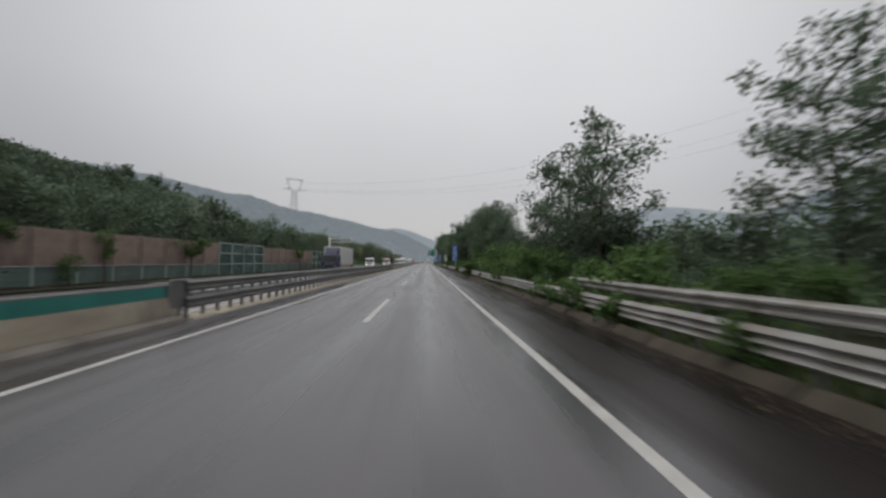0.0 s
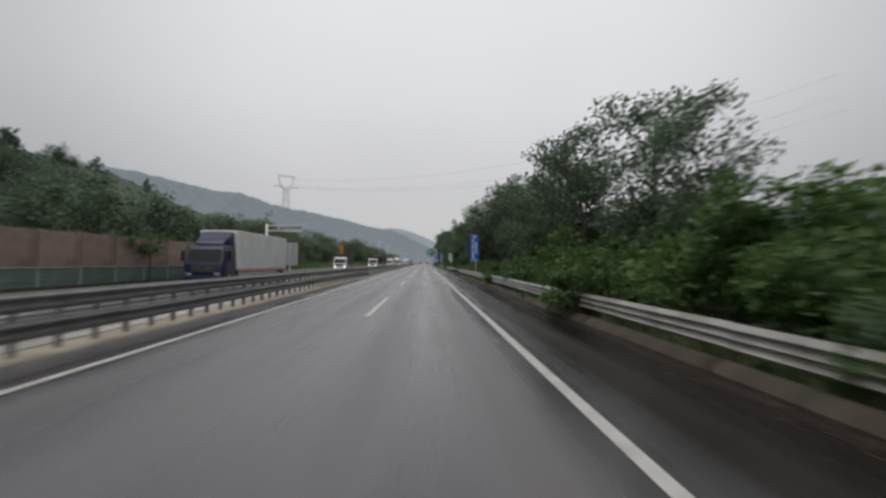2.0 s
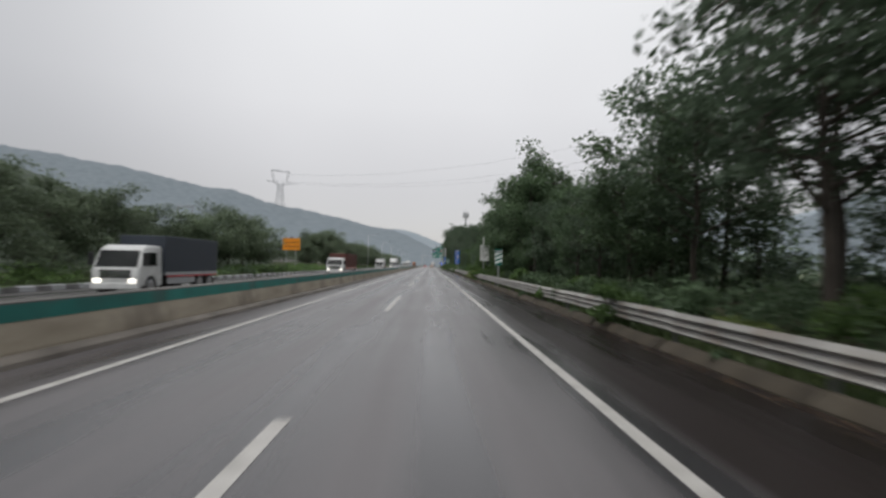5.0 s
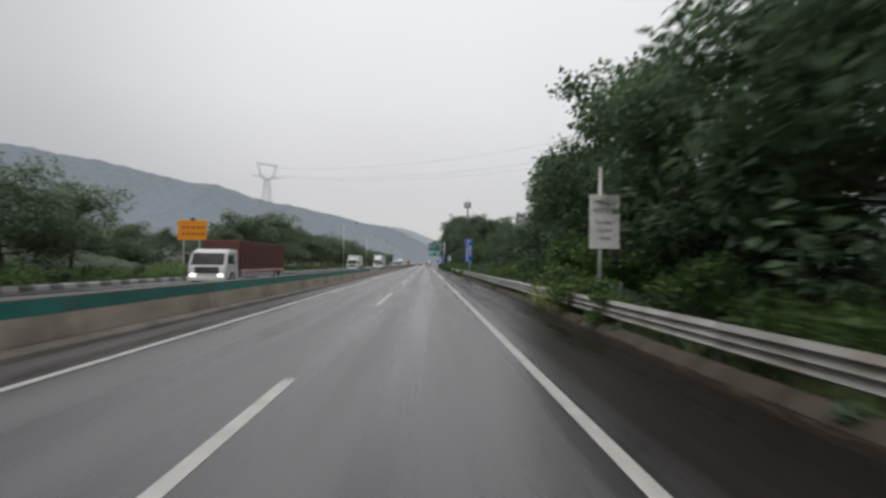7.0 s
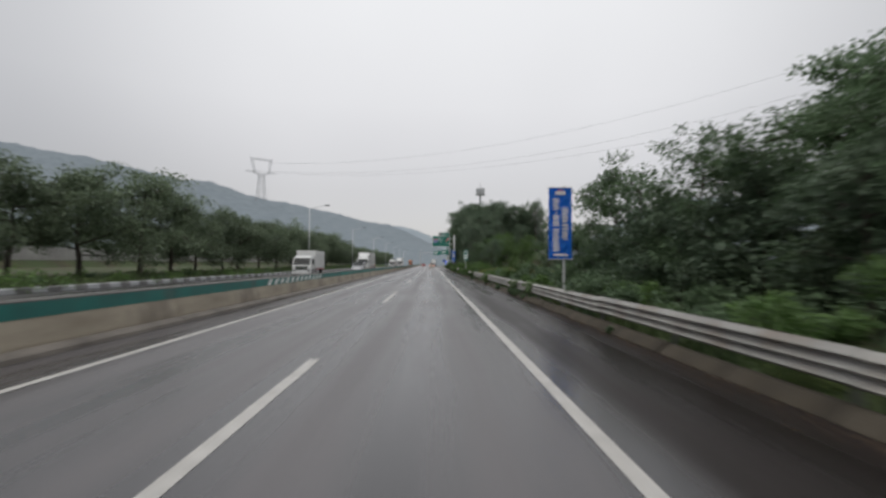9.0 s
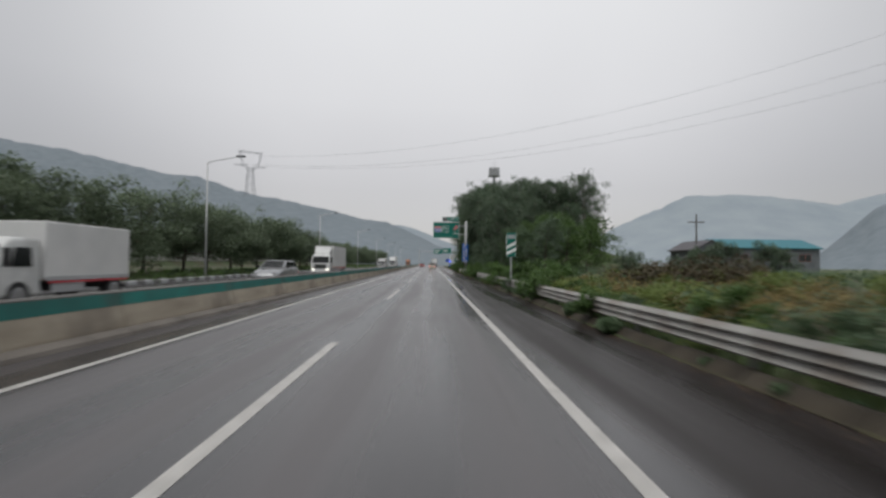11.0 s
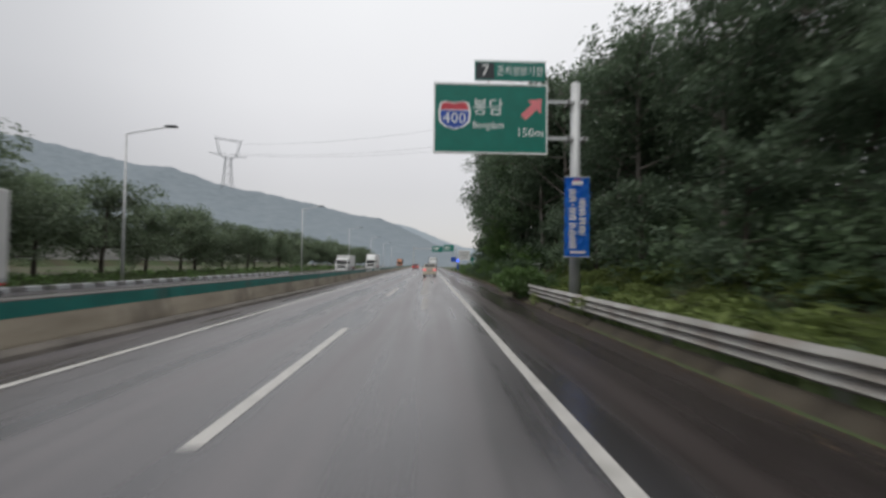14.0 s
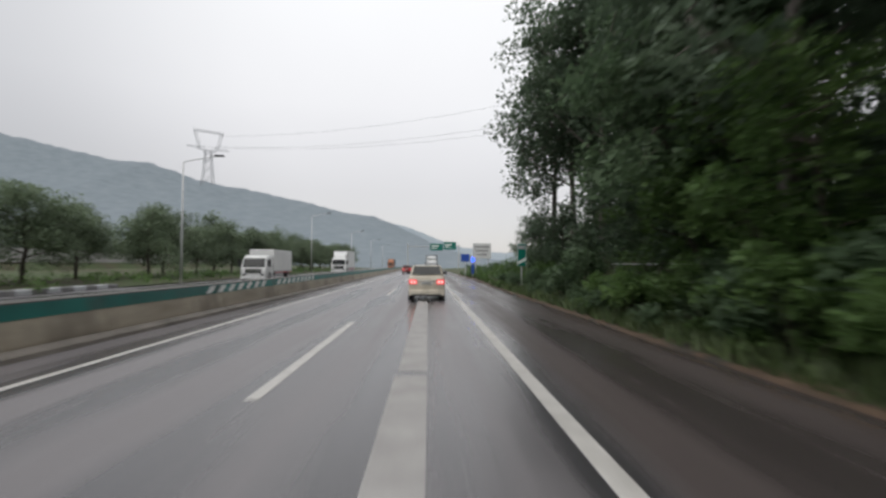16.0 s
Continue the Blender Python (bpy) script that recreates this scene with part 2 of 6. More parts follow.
M = dict(
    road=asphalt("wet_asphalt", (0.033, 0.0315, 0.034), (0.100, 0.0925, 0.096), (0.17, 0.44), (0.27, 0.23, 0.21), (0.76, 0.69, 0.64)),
    line=material("road_paint", [(0.31, 0.30, 0.28), (0.55, 0.535, 0.51)], 3.0, (0.35, 0.6), 0.15, fine=60.0, stain=((0.16, 0.155, 0.15), 1.3, 0.62, 0.85)),
    erased=material("erased_marking", [(0.25, 0.24, 0.235), (0.38, 0.37, 0.36)], 2.0, (0.6, 0.8), 0.2),
    concrete=material("barrier_concrete", [(0.25, 0.21, 0.158), (0.44, 0.385, 0.30)], 1.1, (0.6, 0.85), 0.25, stretch=(1, 0.6, 2.2), objects=0.1,
                      stain=((0.13, 0.11, 0.095), 0.7, 0.55, 0.8)),
    cap=material("stained_cap_concrete", [(0.055, 0.052, 0.048), (0.125, 0.118, 0.108)], 1.3, (0.6, 0.85), 0.2, objects=0.15),
    foot=material("barrier_foot_concrete", [(0.12, 0.105, 0.09), (0.25, 0.225, 0.195)], 0.9, (0.6, 0.85), 0.25, stretch=(1, 0.5, 1), objects=0.12, stain=((0.07, 0.06, 0.05), 0.8, 0.5, 0.75)),
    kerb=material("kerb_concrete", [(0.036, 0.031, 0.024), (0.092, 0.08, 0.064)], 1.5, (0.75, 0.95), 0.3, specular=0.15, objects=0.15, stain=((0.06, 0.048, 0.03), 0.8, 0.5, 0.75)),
    pale_floor=material("pale_sky_sheen", [(0.24, 0.228, 0.208), (0.42, 0.408, 0.38)], 1.2, (0.6, 0.85), 0.2, objects=0.12, stain=((0.17, 0.15, 0.12), 0.9, 0.55, 0.8)),
    green=material("green_paint", [(0.0, 0.10, 0.085), (0.005, 0.19, 0.16)], 1.4, (0.45, 0.7), 0.1, objects=0.15, stain=((0.05, 0.062, 0.055), 1.1, 0.56, 0.78)),
    steel=material("galvanised_rail", [(0.22, 0.21, 0.195), (0.41, 0.40, 0.375)], 1.2, (0.4, 0.6), 0.08, 0.25, objects=0.14, stretch=(1, 0.5, 2.5), stain=((0.17, 0.125, 0.09), 1.1, 0.52, 0.78)),
    steel_dark=material("dirty_rail", [(0.10, 0.098, 0.098), (0.23, 0.225, 0.22)], 1.5, (0.4, 0.65), 0.1, 0.3, objects=0.15),
    pole=material("pole_zinc", [(0.42, 0.43, 0.43), (0.58, 0.59, 0.59)], 1.5, (0.4, 0.6), 0.03, 0.2),
    rubber=plain("rubber", (0.02, 0.02, 0.021), 0.7),
    wall_brown=material("noise_wall_concrete", [(0.20, 0.145, 0.12), (0.33, 0.25, 0.21)], 0.8, (0.75, 0.95), 0.4, stretch=(1, 1, 2.0), objects=0.12,
                        stain=((0.13, 0.09, 0.07), 0.6, 0.5, 0.8)),
    wall_base=material("noise_wall_louvre", [(0.07, 0.115, 0.10), (0.14, 0.19, 0.17)], 1.2, (0.5, 0.7), 0.1, objects=0.15),
    wall_clear=material("cloudy_panel", [(0.13, 0.20, 0.19), (0.24, 0.31, 0.30)], 0.9, (0.25, 0.45), 0.05, objects=0.15),
    wall_post=material("wall_post_paint", [(0.22, 0.29, 0.27), (0.34, 0.41, 0.39)], 1.5, (0.5, 0.7), 0.05),
    pale_bark=material("pale_bark", [(0.11, 0.095, 0.082), (0.25, 0.225, 0.20)], 3.0, (0.75, 0.95), 0.5, stretch=(1, 1, 0.3)),
    bark=material("bark", [(0.045, 0.036, 0.03), (0.11, 0.09, 0.075)], 4.0, (0.8, 0.95), 0.6, stretch=(1, 1, 0.3)),
    leaf=material("leaf_dark", [(0.082, 0.132, 0.073), (0.150, 0.216, 0.116)], 0.5, (0.5, 0.7), 0.0, specular=0.35, island=0.22, objects=0.14, translucent=0.42),
    leaf_grey=material("leaf_grey_green", [(0.083, 0.121, 0.083), (0.145, 0.197, 0.127)], 0.5, (0.5, 0.7), 0.0, specular=0.35, island=0.22, objects=0.14, translucent=0.40),
    # leaves of the far row, paled and greyed to stand for haze
    leaf_row_haze=material("leaf_row_haze", [(0.113, 0.152, 0.097), (0.192, 0.245, 0.152)], 0.5, (0.5, 0.7), 0.0, specular=0.35, island=0.22, objects=0.16, translucent=0.42),
    leaf_deep=material("leaf_deep", [(0.080, 0.121, 0.081), (0.148, 0.199, 0.125)], 0.5, (0.5, 0.7), 0.0, specular=0.35, island=0.22, objects=0.12, translucent=0.37),
    leaf_bright=material("leaf_bright", [(0.071, 0.131, 0.042), (0.139, 0.223, 0.071)], 0.6, (0.5, 0.7), 0.0, specular=0.35, island=0.22, objects=0.18, translucent=0.43),
    leaf_brown=material("leaf_brown", [(0.06, 0.05, 0.032), (0.125, 0.10, 0.06)], 0.6, (0.6, 0.8), 0.0, specular=0.25, island=0.35, translucent=0.15),
    leaf_yellow=material("leaf_yellow_green", [(0.115, 0.165, 0.045), (0.22, 0.27, 0.085)], 0.6, (0.5, 0.7), 0.0, specular=0.35, island=0.22, objects=0.15, translucent=0.37),
    leaf_straw=material("dry_straw", [(0.17, 0.135, 0.055), (0.30, 0.235, 0.105)], 0.6, (0.6, 0.8), 0.0, specular=0.25, island=0.3, translucent=0.3),
    grass=material("grass_blades", [(0.05, 0.085, 0.03), (0.125, 0.165, 0.065)], 0.4, (0.5, 0.7), 0.0, island=0.4, translucent=0.2),
    litter=material("wet_leaf_litter", [(0.06, 0.04, 0.025), (0.15, 0.095, 0.055)], 0.8, (0.4, 0.7), 0.0, island=0.4),
    earth=material("bare_earth", [(0.05, 0.032, 0.02), (0.115, 0.075, 0.046)], 2.5, (0.8, 0.98), 0.5, fine=25.0, stain=((0.03, 0.026, 0.018), 0.8, 0.48, 0.62)),
    soil=material("verge_soil", [(0.04, 0.036, 0.02), (0.085, 0.08, 0.042)], 0.5, (0.85, 1.0), 0.6, fine=12.0, stain=((0.055, 0.08, 0.028), 0.14, 0.42, 0.58)),
    ground=material("field_ground", [(0.06, 0.085, 0.035), (0.12, 0.14, 0.07)], 0.03, (0.9, 1.0), 0.3, fine=1.5),
    near_hill=material("wooded_hill", [(0.034, 0.05, 0.032), (0.07, 0.092, 0.062)], 0.22, (0.9, 1.0), 0.8, fine=1.2),
    # far ridges hold the haze in their base colour, paler and bluer than woods
    far_hill=material("haze_tinted_hill", [(0.172, 0.205, 0.228), (0.225, 0.258, 0.282)], 0.11, (0.95, 1.0), 0.6, fine=0.7, specular=0.1),
    far_hill_pale=material("haze_paled_hill", [(0.265, 0.31, 0.345), (0.325, 0.368, 0.395)], 0.02, (0.95, 1.0), 0.2, fine=0.2, specular=0.1),
    blue=plain("banner_blue", (0.01, 0.20, 0.72), 0.5),
    white=plain("white_paint", (0.72, 0.72, 0.70), 0.4),
    pale_grey=plain("pale_grey_paint", (0.40, 0.41, 0.42), 0.5),
    sign_green=plain("sign_green", (0.0, 0.17, 0.125), 0.4),
    sign_dark=plain("sign_dark", (0.03, 0.035, 0.04), 0.4),
    sign_red=plain("sign_red", (0.62, 0.07, 0.09), 0.4),
    sign_blue=plain("sign_blue", (0.03, 0.09, 0.42), 0.4),
    sign_text=plain("sign_text", (0.84, 0.86, 0.84), 0.45),
    ink=plain("sign_ink", (0.03, 0.03, 0.035), 0.5),
    orange=plain("sign_orange", (0.85, 0.30, 0.01), 0.5),
    cab_orange=plain("cab_orange", (0.42, 0.16, 0.07), 0.5),
    glass=plain("tinted_glass", (0.03, 0.034, 0.034), 0.14),
    champagne=plain("champagne_paint", (0.62, 0.57, 0.47), 0.28),
    black=plain("black_plastic", (0.015, 0.015, 0.016), 0.5),
    chrome=plain("chrome", (0.65, 0.65, 0.66), 0.2, 1.0),
    tail=plain("lit_tail_lamp", (0.80, 0.07, 0.08), 0.3, emit=0.5),
    tail_core=plain("tail_lamp_bulb", (1.0, 0.55, 0.5), 0.3, emit=1.0),
    head=plain("lit_head_lamp", (1.0, 0.95, 0.85), 0.3, emit=1.3),
    lorry_blue=plain("cab_blue", (0.010, 0.016, 0.055), 0.35),
    lorry_white=plain("cab_white", (0.66, 0.67, 0.66), 0.4),
    box_white=material("box_body", [(0.55, 0.56, 0.55), (0.72, 0.72, 0.71)], 0.6, (0.4, 0.6), 0.04),
    box_red=material("ribbed_red_brown", [(0.07, 0.022, 0.016), (0.13, 0.04, 0.03)], 0.8, (0.55, 0.75), 0.1),
    canvas=plain("dark_canvas", (0.035, 0.045, 0.06), 0.7),
    car_red=plain("dark_red_paint", (0.25, 0.02, 0.02), 0.3),
    car_silver=plain("silver_paint", (0.33, 0.34, 0.35), 0.3, 0.5),
    roof_red=plain("red_brown_roof", (0.28, 0.10, 0.07), 0.8),
    roof_slate=material("slate_roof", [(0.06, 0.057, 0.065), (0.11, 0.105, 0.115)], 1.2, (0.5, 0.75), 0.2),
    roof_teal=plain("teal_roof", (0.05, 0.20, 0.24), 0.7),
    render=material("house_render", [(0.28, 0.27, 0.26), (0.42, 0.41, 0.39)], 0.6, (0.8, 0.95), 0.2),
    grey_wall=material("grey_wall_render", [(0.10, 0.11, 0.12), (0.19, 0.205, 0.22)], 0.7, (0.8, 0.95), 0.2),
    amber=plain("lit_amber_marker", (1.0, 0.28, 0.05), 0.3, emit=0.9),
    blue_lamp=plain("blue_beacon", (0.02, 0.09, 1.0), 0.3, emit=2.4),
)

# the noise wall's panes let part of the light through
pane_nodes = M["wall_clear"].node_tree
pane_mix, pane_clear = pane_nodes.nodes.new("ShaderNodeMixShader"), pane_nodes.nodes.new("ShaderNodeBsdfTransparent")
pane_clear.inputs[0].default_value, pane_mix.inputs[0].default_value = (0.72, 0.82, 0.80, 1), 0.72
pane_nodes.links.new(pane_nodes.nodes["Principled BSDF"].outputs[0], pane_mix.inputs[1])
pane_nodes.links.new(pane_clear.outputs[0], pane_mix.inputs[2])
pane_nodes.links.new(pane_mix.outputs[0], pane_nodes.nodes["Material Output"].inputs[0])


# ---------------------------------------------------------------- makers
def mesh_from(name, verts, faces, mat, smooth=False):
    me = bpy.data.meshes.new(name)
    me.from_pydata([tuple(v) for v in verts], [], [tuple(f) for f in faces])
    me.materials.append(mat)
    if smooth:
        me.polygons.foreach_set("use_smooth", [True] * len(me.polygons))
    me.update()
    return me


def link(name, me, parent=None, m=None, label=""):
    ob = new(name, me)
    if parent:
        ob.parent = parent
    if m is not None:
        ob.matrix_basis = m
    return tagged(ob, label)


def part(name, bm, mat, parent, label="", m=None, smooth=False):
    """One mesh object out of a bmesh, under a thing or a part."""
    me = bpy.data.meshes.new(name)
    bmesh.ops.recalc_face_normals(bm, faces=bm.faces[:])
    bm.to_mesh(me)
    bm.free()
    me.materials.append(mat)
    if smooth:
        me.polygons.foreach_set("use_smooth", [True] * len(me.polygons))
    return link(name, me, parent, m, label)


def base(name, m, label, category, group="", kind=""):
    ob = new(name)
    ob.matrix_basis = m
    ob.empty_display_size = 0.2
    return tagged(ob, label, category, group, kind)


def box(x0, x1, y0, y1, z0, z1, bevel=0.0, bm=None, segments=2):
    mine = bmesh.new()
    bmesh.ops.create_cube(mine, size=1.0)
    for v in mine.verts:
        v.co = Vector(((x0 + x1) / 2 + v.co.x * (x1 - x0), (y0 + y1) / 2 + v.co.y * (y1 - y0), (z0 + z1) / 2 + v.co.z * (z1 - z0)))
    if bevel:
        bmesh.ops.bevel(mine, geom=mine.edges[:], offset=bevel, segments=segments, profile=0.6, affect="EDGES")
    return join(bm, mine) if bm else mine


def join(bm, other):
    me = bpy.data.meshes.new("tmp")
    other.to_mesh(me)
    other.free()
    bm.from_mesh(me)
    bpy.data.meshes.remove(me)
    return bm


def rod(a, b, r0, r1=None, sides=10, bm=None):
    """A tapered round bar from a to b."""
    a, b = Vector(a), Vector(b)
    mine = bmesh.new()
    bmesh.ops.create_cone(mine, cap_ends=True, segments=sides, radius1=r0, radius2=r0 if r1 is None else r1, depth=(b - a).length)
    m = Matrix.Translation((a + b) / 2) @ (b - a).to_track_quat("Z", "Y").to_matrix().to_4x4()
    bmesh.ops.transform(mine, matrix=m, verts=mine.verts)
    return join(bm, mine) if bm else mine


def sweep(profile, y0, y1, bm=None, taper=None):
    """A closed profile of (x, z) drawn along y."""
    bm = bm or bmesh.new()
    rings = [[bm.verts.new((x, y, z)) for x, z in profile] for y in (y0, y1)]
    k = len(profile)
    for i in range(k):
        bm.faces.new((rings[0][i], rings[0][(i + 1) % k], rings[1][(i + 1) % k], rings[1][i]))
    bm.faces.new(rings[0][::-1]), bm.faces.new(rings[1])
    return bm


def prism(outline, x0, x1, bevel=0.0, bm=None):
    """A side outline of (y, z) drawn across x."""
    mine = bmesh.new()
    rings = [[mine.verts.new((x, y, z)) for y, z in outline] for x in (x0, x1)]
    k = len(outline)
    for i in range(k):
        mine.faces.new((rings[0][i], rings[0][(i + 1) % k], rings[1][(i + 1) % k], rings[1][i]))
    mine.faces.new(rings[0][::-1]), mine.faces.new(rings[1])
    bmesh.ops.recalc_face_normals(mine, faces=mine.faces[:])
    if bevel:
        bmesh.ops.bevel(mine, geom=mine.edges[:], offset=bevel, segments=3, profile=0.6, affect="EDGES")
    return join(bm, mine) if bm else mine


W_BEAM = [(0, 0), (0.02, 0.035), (0.08, 0.065), (0.08, 0.10), (0.01, 0.14), (0.01, 0.175), (0.08, 0.215), (0.08, 0.25), (0.02, 0.28), (0, 0.315)]
THRIE = [p for k in range(3) for p in ((0.0, 0.145 * k), (0.075, 0.145 * k + 0.038), (0.09, 0.145 * k + 0.052), (0.082, 0.145 * k + 0.066), (0.008, 0.145 * k + 0.132))] + [(0.0, 0.435)]
THRIE = THRIE + [(x - 0.008, z) for x, z in THRIE[::-1]]
W_BEAM = W_BEAM + [(x - 0.008, z) for x, z in W_BEAM[::-1]]


def smooth_step(a, b, v):
    v = min(1.0, max(0.0, (v - a) / (b - a)))
    return v * v * (3 - 2 * v)


def verge_z(x, y):
    """Height of the ground beside the nearside kerb: a low bank, and a wooded rise after 255 m."""
    rise = smooth_step(262, 294, y) * (1 - smooth_step(350, 385, y)) * (1 - smooth_step(27, 36, x))
    d = max(0.0, x - 6.2)
    bump = 0.10 * noise.noise((x * 0.35, y * 0.35, 0.0)) * min(1.0, max(0.0, x - 4.8))
    return 0.03 + 0.05 * min(d, 6) + rise * min(0.42 * d, 4.2) + bump


def left_z(x, y):
    return 0.05 + 0.03 * max(0.0, -17.8 - x) + 0.12 * noise.noise((x * 0.3, y * 0.3, 3.0)) * min(1.0, max(0.0, -18.0 - x))


def sheet(name, xs, ys, height, mat, label, category, shift=None):
    verts = [(x, y, height(x, y)) for y in ys for x in xs] if shift is None else [(shift(x, y), y, height(x, y) if x > xs[0] else -0.12) for y in ys for x in xs]
    k = len(xs)
    faces = [(j * k + i, j * k + i + 1, (j + 1) * k + i + 1, (j + 1) * k + i) for j in range(len(ys) - 1) for i in range(k - 1)]
    return tagged(link(name, mesh_from(name, verts, faces, mat, True)), label, category, kind="structure")


# ---------------------------------------------------------------- ground and road
R_LINE, D_LINE, L_LINE = 1.76, -1.76, -5.08
tagged(part("ground", box(-2600, 2600, -900, 3400, -1.0, -0.35), M["ground"], None), "wet grassy land reaching out to the hills", "ground", kind="structure")
tagged(part("road", box(-6.75, 2.45, -60, 900, -0.3, 0.0), M["road"], None), "rain-wet grey motorway asphalt with worn wheel tracks", "road", kind="structure")
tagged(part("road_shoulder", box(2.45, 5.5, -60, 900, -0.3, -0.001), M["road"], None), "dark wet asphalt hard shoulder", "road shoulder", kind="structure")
tagged(part("road_opposite", box(-19.75, -6.75, -60, 900, -0.3, -0.001), M["road"], None), "wet asphalt of the opposite carriageway", "road", kind="structure")
YS = [-60 + 4 * i for i in range(140)]
def verge_point(x, y):
    """The verge keeps clear of the wider shoulder past the end of the rail."""
    return x + 0.85 * smooth_step(297, 306, y) * (1 - smooth_step(5.0, 8.0, x))


sheet("verge", [4.385, 4.40, 5.0, 5.5, 6.2, 7, 8, 9.5, 11, 13, 16, 20, 26, 34, 46, 60], YS, verge_z, M["soil"], "overgrown earth verge beside the shoulder", "ground", verge_point)
sheet("earth_edge", [5.12, 5.14, 5.4, 5.7], [304 + 0.5 * i for i in range(170)], lambda x, y: 0.042, M["earth"], "bare brown earth along the edge of the wide shoulder", "ground",
      lambda x, y: x + 0.10 * noise.noise((y * 0.9, x, 2.0)) + 0.08 * noise.noise((y * 0.25, 1.0, 6.0)))


def left_point(x, y):
    """The far verge draws back where the painted kerb begins."""
    return x - 1.9 * smooth_step(94, 100, y) * smooth_step(-27, -19.2, x)


sheet("verge_left", [-60, -48, -40, -34, -30, -27, -24, -22, -20.5, -19.2, -18.2, -17.75], YS, left_z, M["soil"], "grassy verge beyond the opposite carriageway", "ground", left_point)

markings = base("lane_markings", pose(0, 0, 0), "worn white painted lane lines on wet asphalt", "road marking", kind="structure")
dash = mesh_from("lane_dash", [(-0.085, -4, 0.004), (0.085, -4, 0.004), (0.085, 4, 0.004), (-0.085, 4, 0.004)], [(0, 1, 2, 3)], M["line"])
for k in range(-1, 34):
    link("lane_dash", dash, markings, pose(D_LINE, 17.3 + 20 * k, 0))
    link("lane_dash", dash, markings, pose(-11.4, 9.3 + 20 * k, 0))
for x, w in ((R_LINE, 0.085), (L_LINE, 0.075), (-7.55, 0.075), (-15.3, 0.075)):
    seg = mesh_from("edge_line", [(-w, -5, 0.004), (w, -5, 0.004), (w, 5, 0.004), (-w, 5, 0.004)], [(0, 1, 2, 3)], M["line"])
    for k in range(-4, 70):
        link("edge_line", seg, markings, pose(x, 10 * k, 0))
wide = mesh_from("edge_line", [(-0.10, -5, 0.0045), (0.115, -5, 0.0045), (0.115, 5, 0.0045), (-0.10, 5, 0.0045)], [(0, 1, 2, 3)], M["line"])
for k in range(17):
    link("edge_line", wide, markings, pose(R_LINE, 293 + 10 * k, 0.0005))
overlay = bmesh.new()
for y0, y1, x0, x1 in ((286.5, 293.2, -0.02, 0.24), (294.5, 306, -0.2, 0.25), (306.0, 314.6, -0.18, 0.29), (314.9, 330, -0.12, 0.32)):
    q = [overlay.verts.new(p) for p in ((x0, y0, 0.003), (x1, y0, 0.003), (x1 + 0.03, y1, 0.003), (x0 + 0.03, y1, 0.003))]
    overlay.faces.new(q)
seam = bmesh.new()
for pts in (((-1.58, 22.0), (-1.66, 23.6), (-1.76, 25.2), (-2.0, 27.8), (-2.16, 29.9), (-2.4, 33.5)),):
    vs = [(seam.verts.new((x - 0.007, y, 0.003)), seam.verts.new((x + 0.007, y + 0.01, 0.003))) for x, y in pts]
    for (a, b), (c, d) in zip(vs[:-1], vs[1:]):
        seam.faces.new((a, b, d, c))
part("tar_seam", seam, M["rubber"], markings, "dark sealed crack in the asphalt")
part("erased_line", overlay, M["erased"], markings, "ground-off pale marking strip")

# nearside kerb: separate precast stones, set a little wider beyond the belt of trees
def kerb_shift(y):
    return 0.17 * smooth_step(120, 240, y)


kerb = base("kerb", pose(0, 0, 0), "stained precast concrete kerb along the shoulder", "kerb", kind="structure")
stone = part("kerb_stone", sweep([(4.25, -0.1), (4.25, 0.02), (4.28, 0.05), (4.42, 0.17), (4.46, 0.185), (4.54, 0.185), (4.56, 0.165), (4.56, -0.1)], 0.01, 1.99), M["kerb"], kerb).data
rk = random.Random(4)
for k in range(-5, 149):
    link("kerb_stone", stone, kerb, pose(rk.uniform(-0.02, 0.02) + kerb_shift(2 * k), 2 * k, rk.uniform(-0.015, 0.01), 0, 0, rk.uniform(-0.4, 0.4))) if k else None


# ---------------------------------------------------------------- guardrails
def guardrail(name, x, y0, y1, z, mat, side, label, step=4.0, post_top=None, second=None, profile=W_BEAM, posts=1):
    rail = base(name, pose(x, y0, 0), label, "guardrail", "guardrails", "structure")
    flip = 180 if side < 0 else 0
    beam = post = None
    rg = random.Random(int(y0 + 100))
    count = int((y1 - y0) / step)
    for k in range(count):
        for zz in ([z] + ([second] if second else [])):
            m = pose(rg.uniform(-0.012, 0.012), (k + 0.5) * step, zz + rg.uniform(-0.012, 0.012), 0, 0, flip + rg.uniform(-0.12, 0.12))
            if beam is None:
                beam = part("beam", sweep(profile, -step / 2 - 0.08, step / 2 + 0.08), mat, rail, m=m).data
            else:
                link("beam", beam, rail, m)
        for i in range(posts):
            m = pose(-0.14 * side, k * step + 0.2 + i * step / posts, 0)
            if post is None:
                post = part("post", rod((0, 0, -0.2), (0, 0, post_top or z + 0.33), 0.06), M["steel_dark"], rail, m=m).data
            else:
                link("post", post, rail, m)
    return rail


guardrail("guardrail", 4.64, -22, 300, 0.335, M["steel"], -1, "weathered galvanised steel guardrail beside the overgrown verge", post_top=0.72, profile=THRIE)
guardrail("guardrail", 4.86, -22.8, 17.4, 0.86, M["steel"], -1, "second raised steel rail behind the lower guardrail")
guardrail("median_guardrail", -6.42, 13.4, 95, 0.29, M["steel_dark"], 1, "dark dirty double-beam steel rail on the median", 4.0, 1.04, 0.74, posts=4)
# the strip's pale colour stands in for sky reflected on wet ground
pale_floor = base("median_plinth", pose(0, 0, 0), "low strip along the median, coloured pale as wet ground reflecting sky", "kerb", kind="structure")
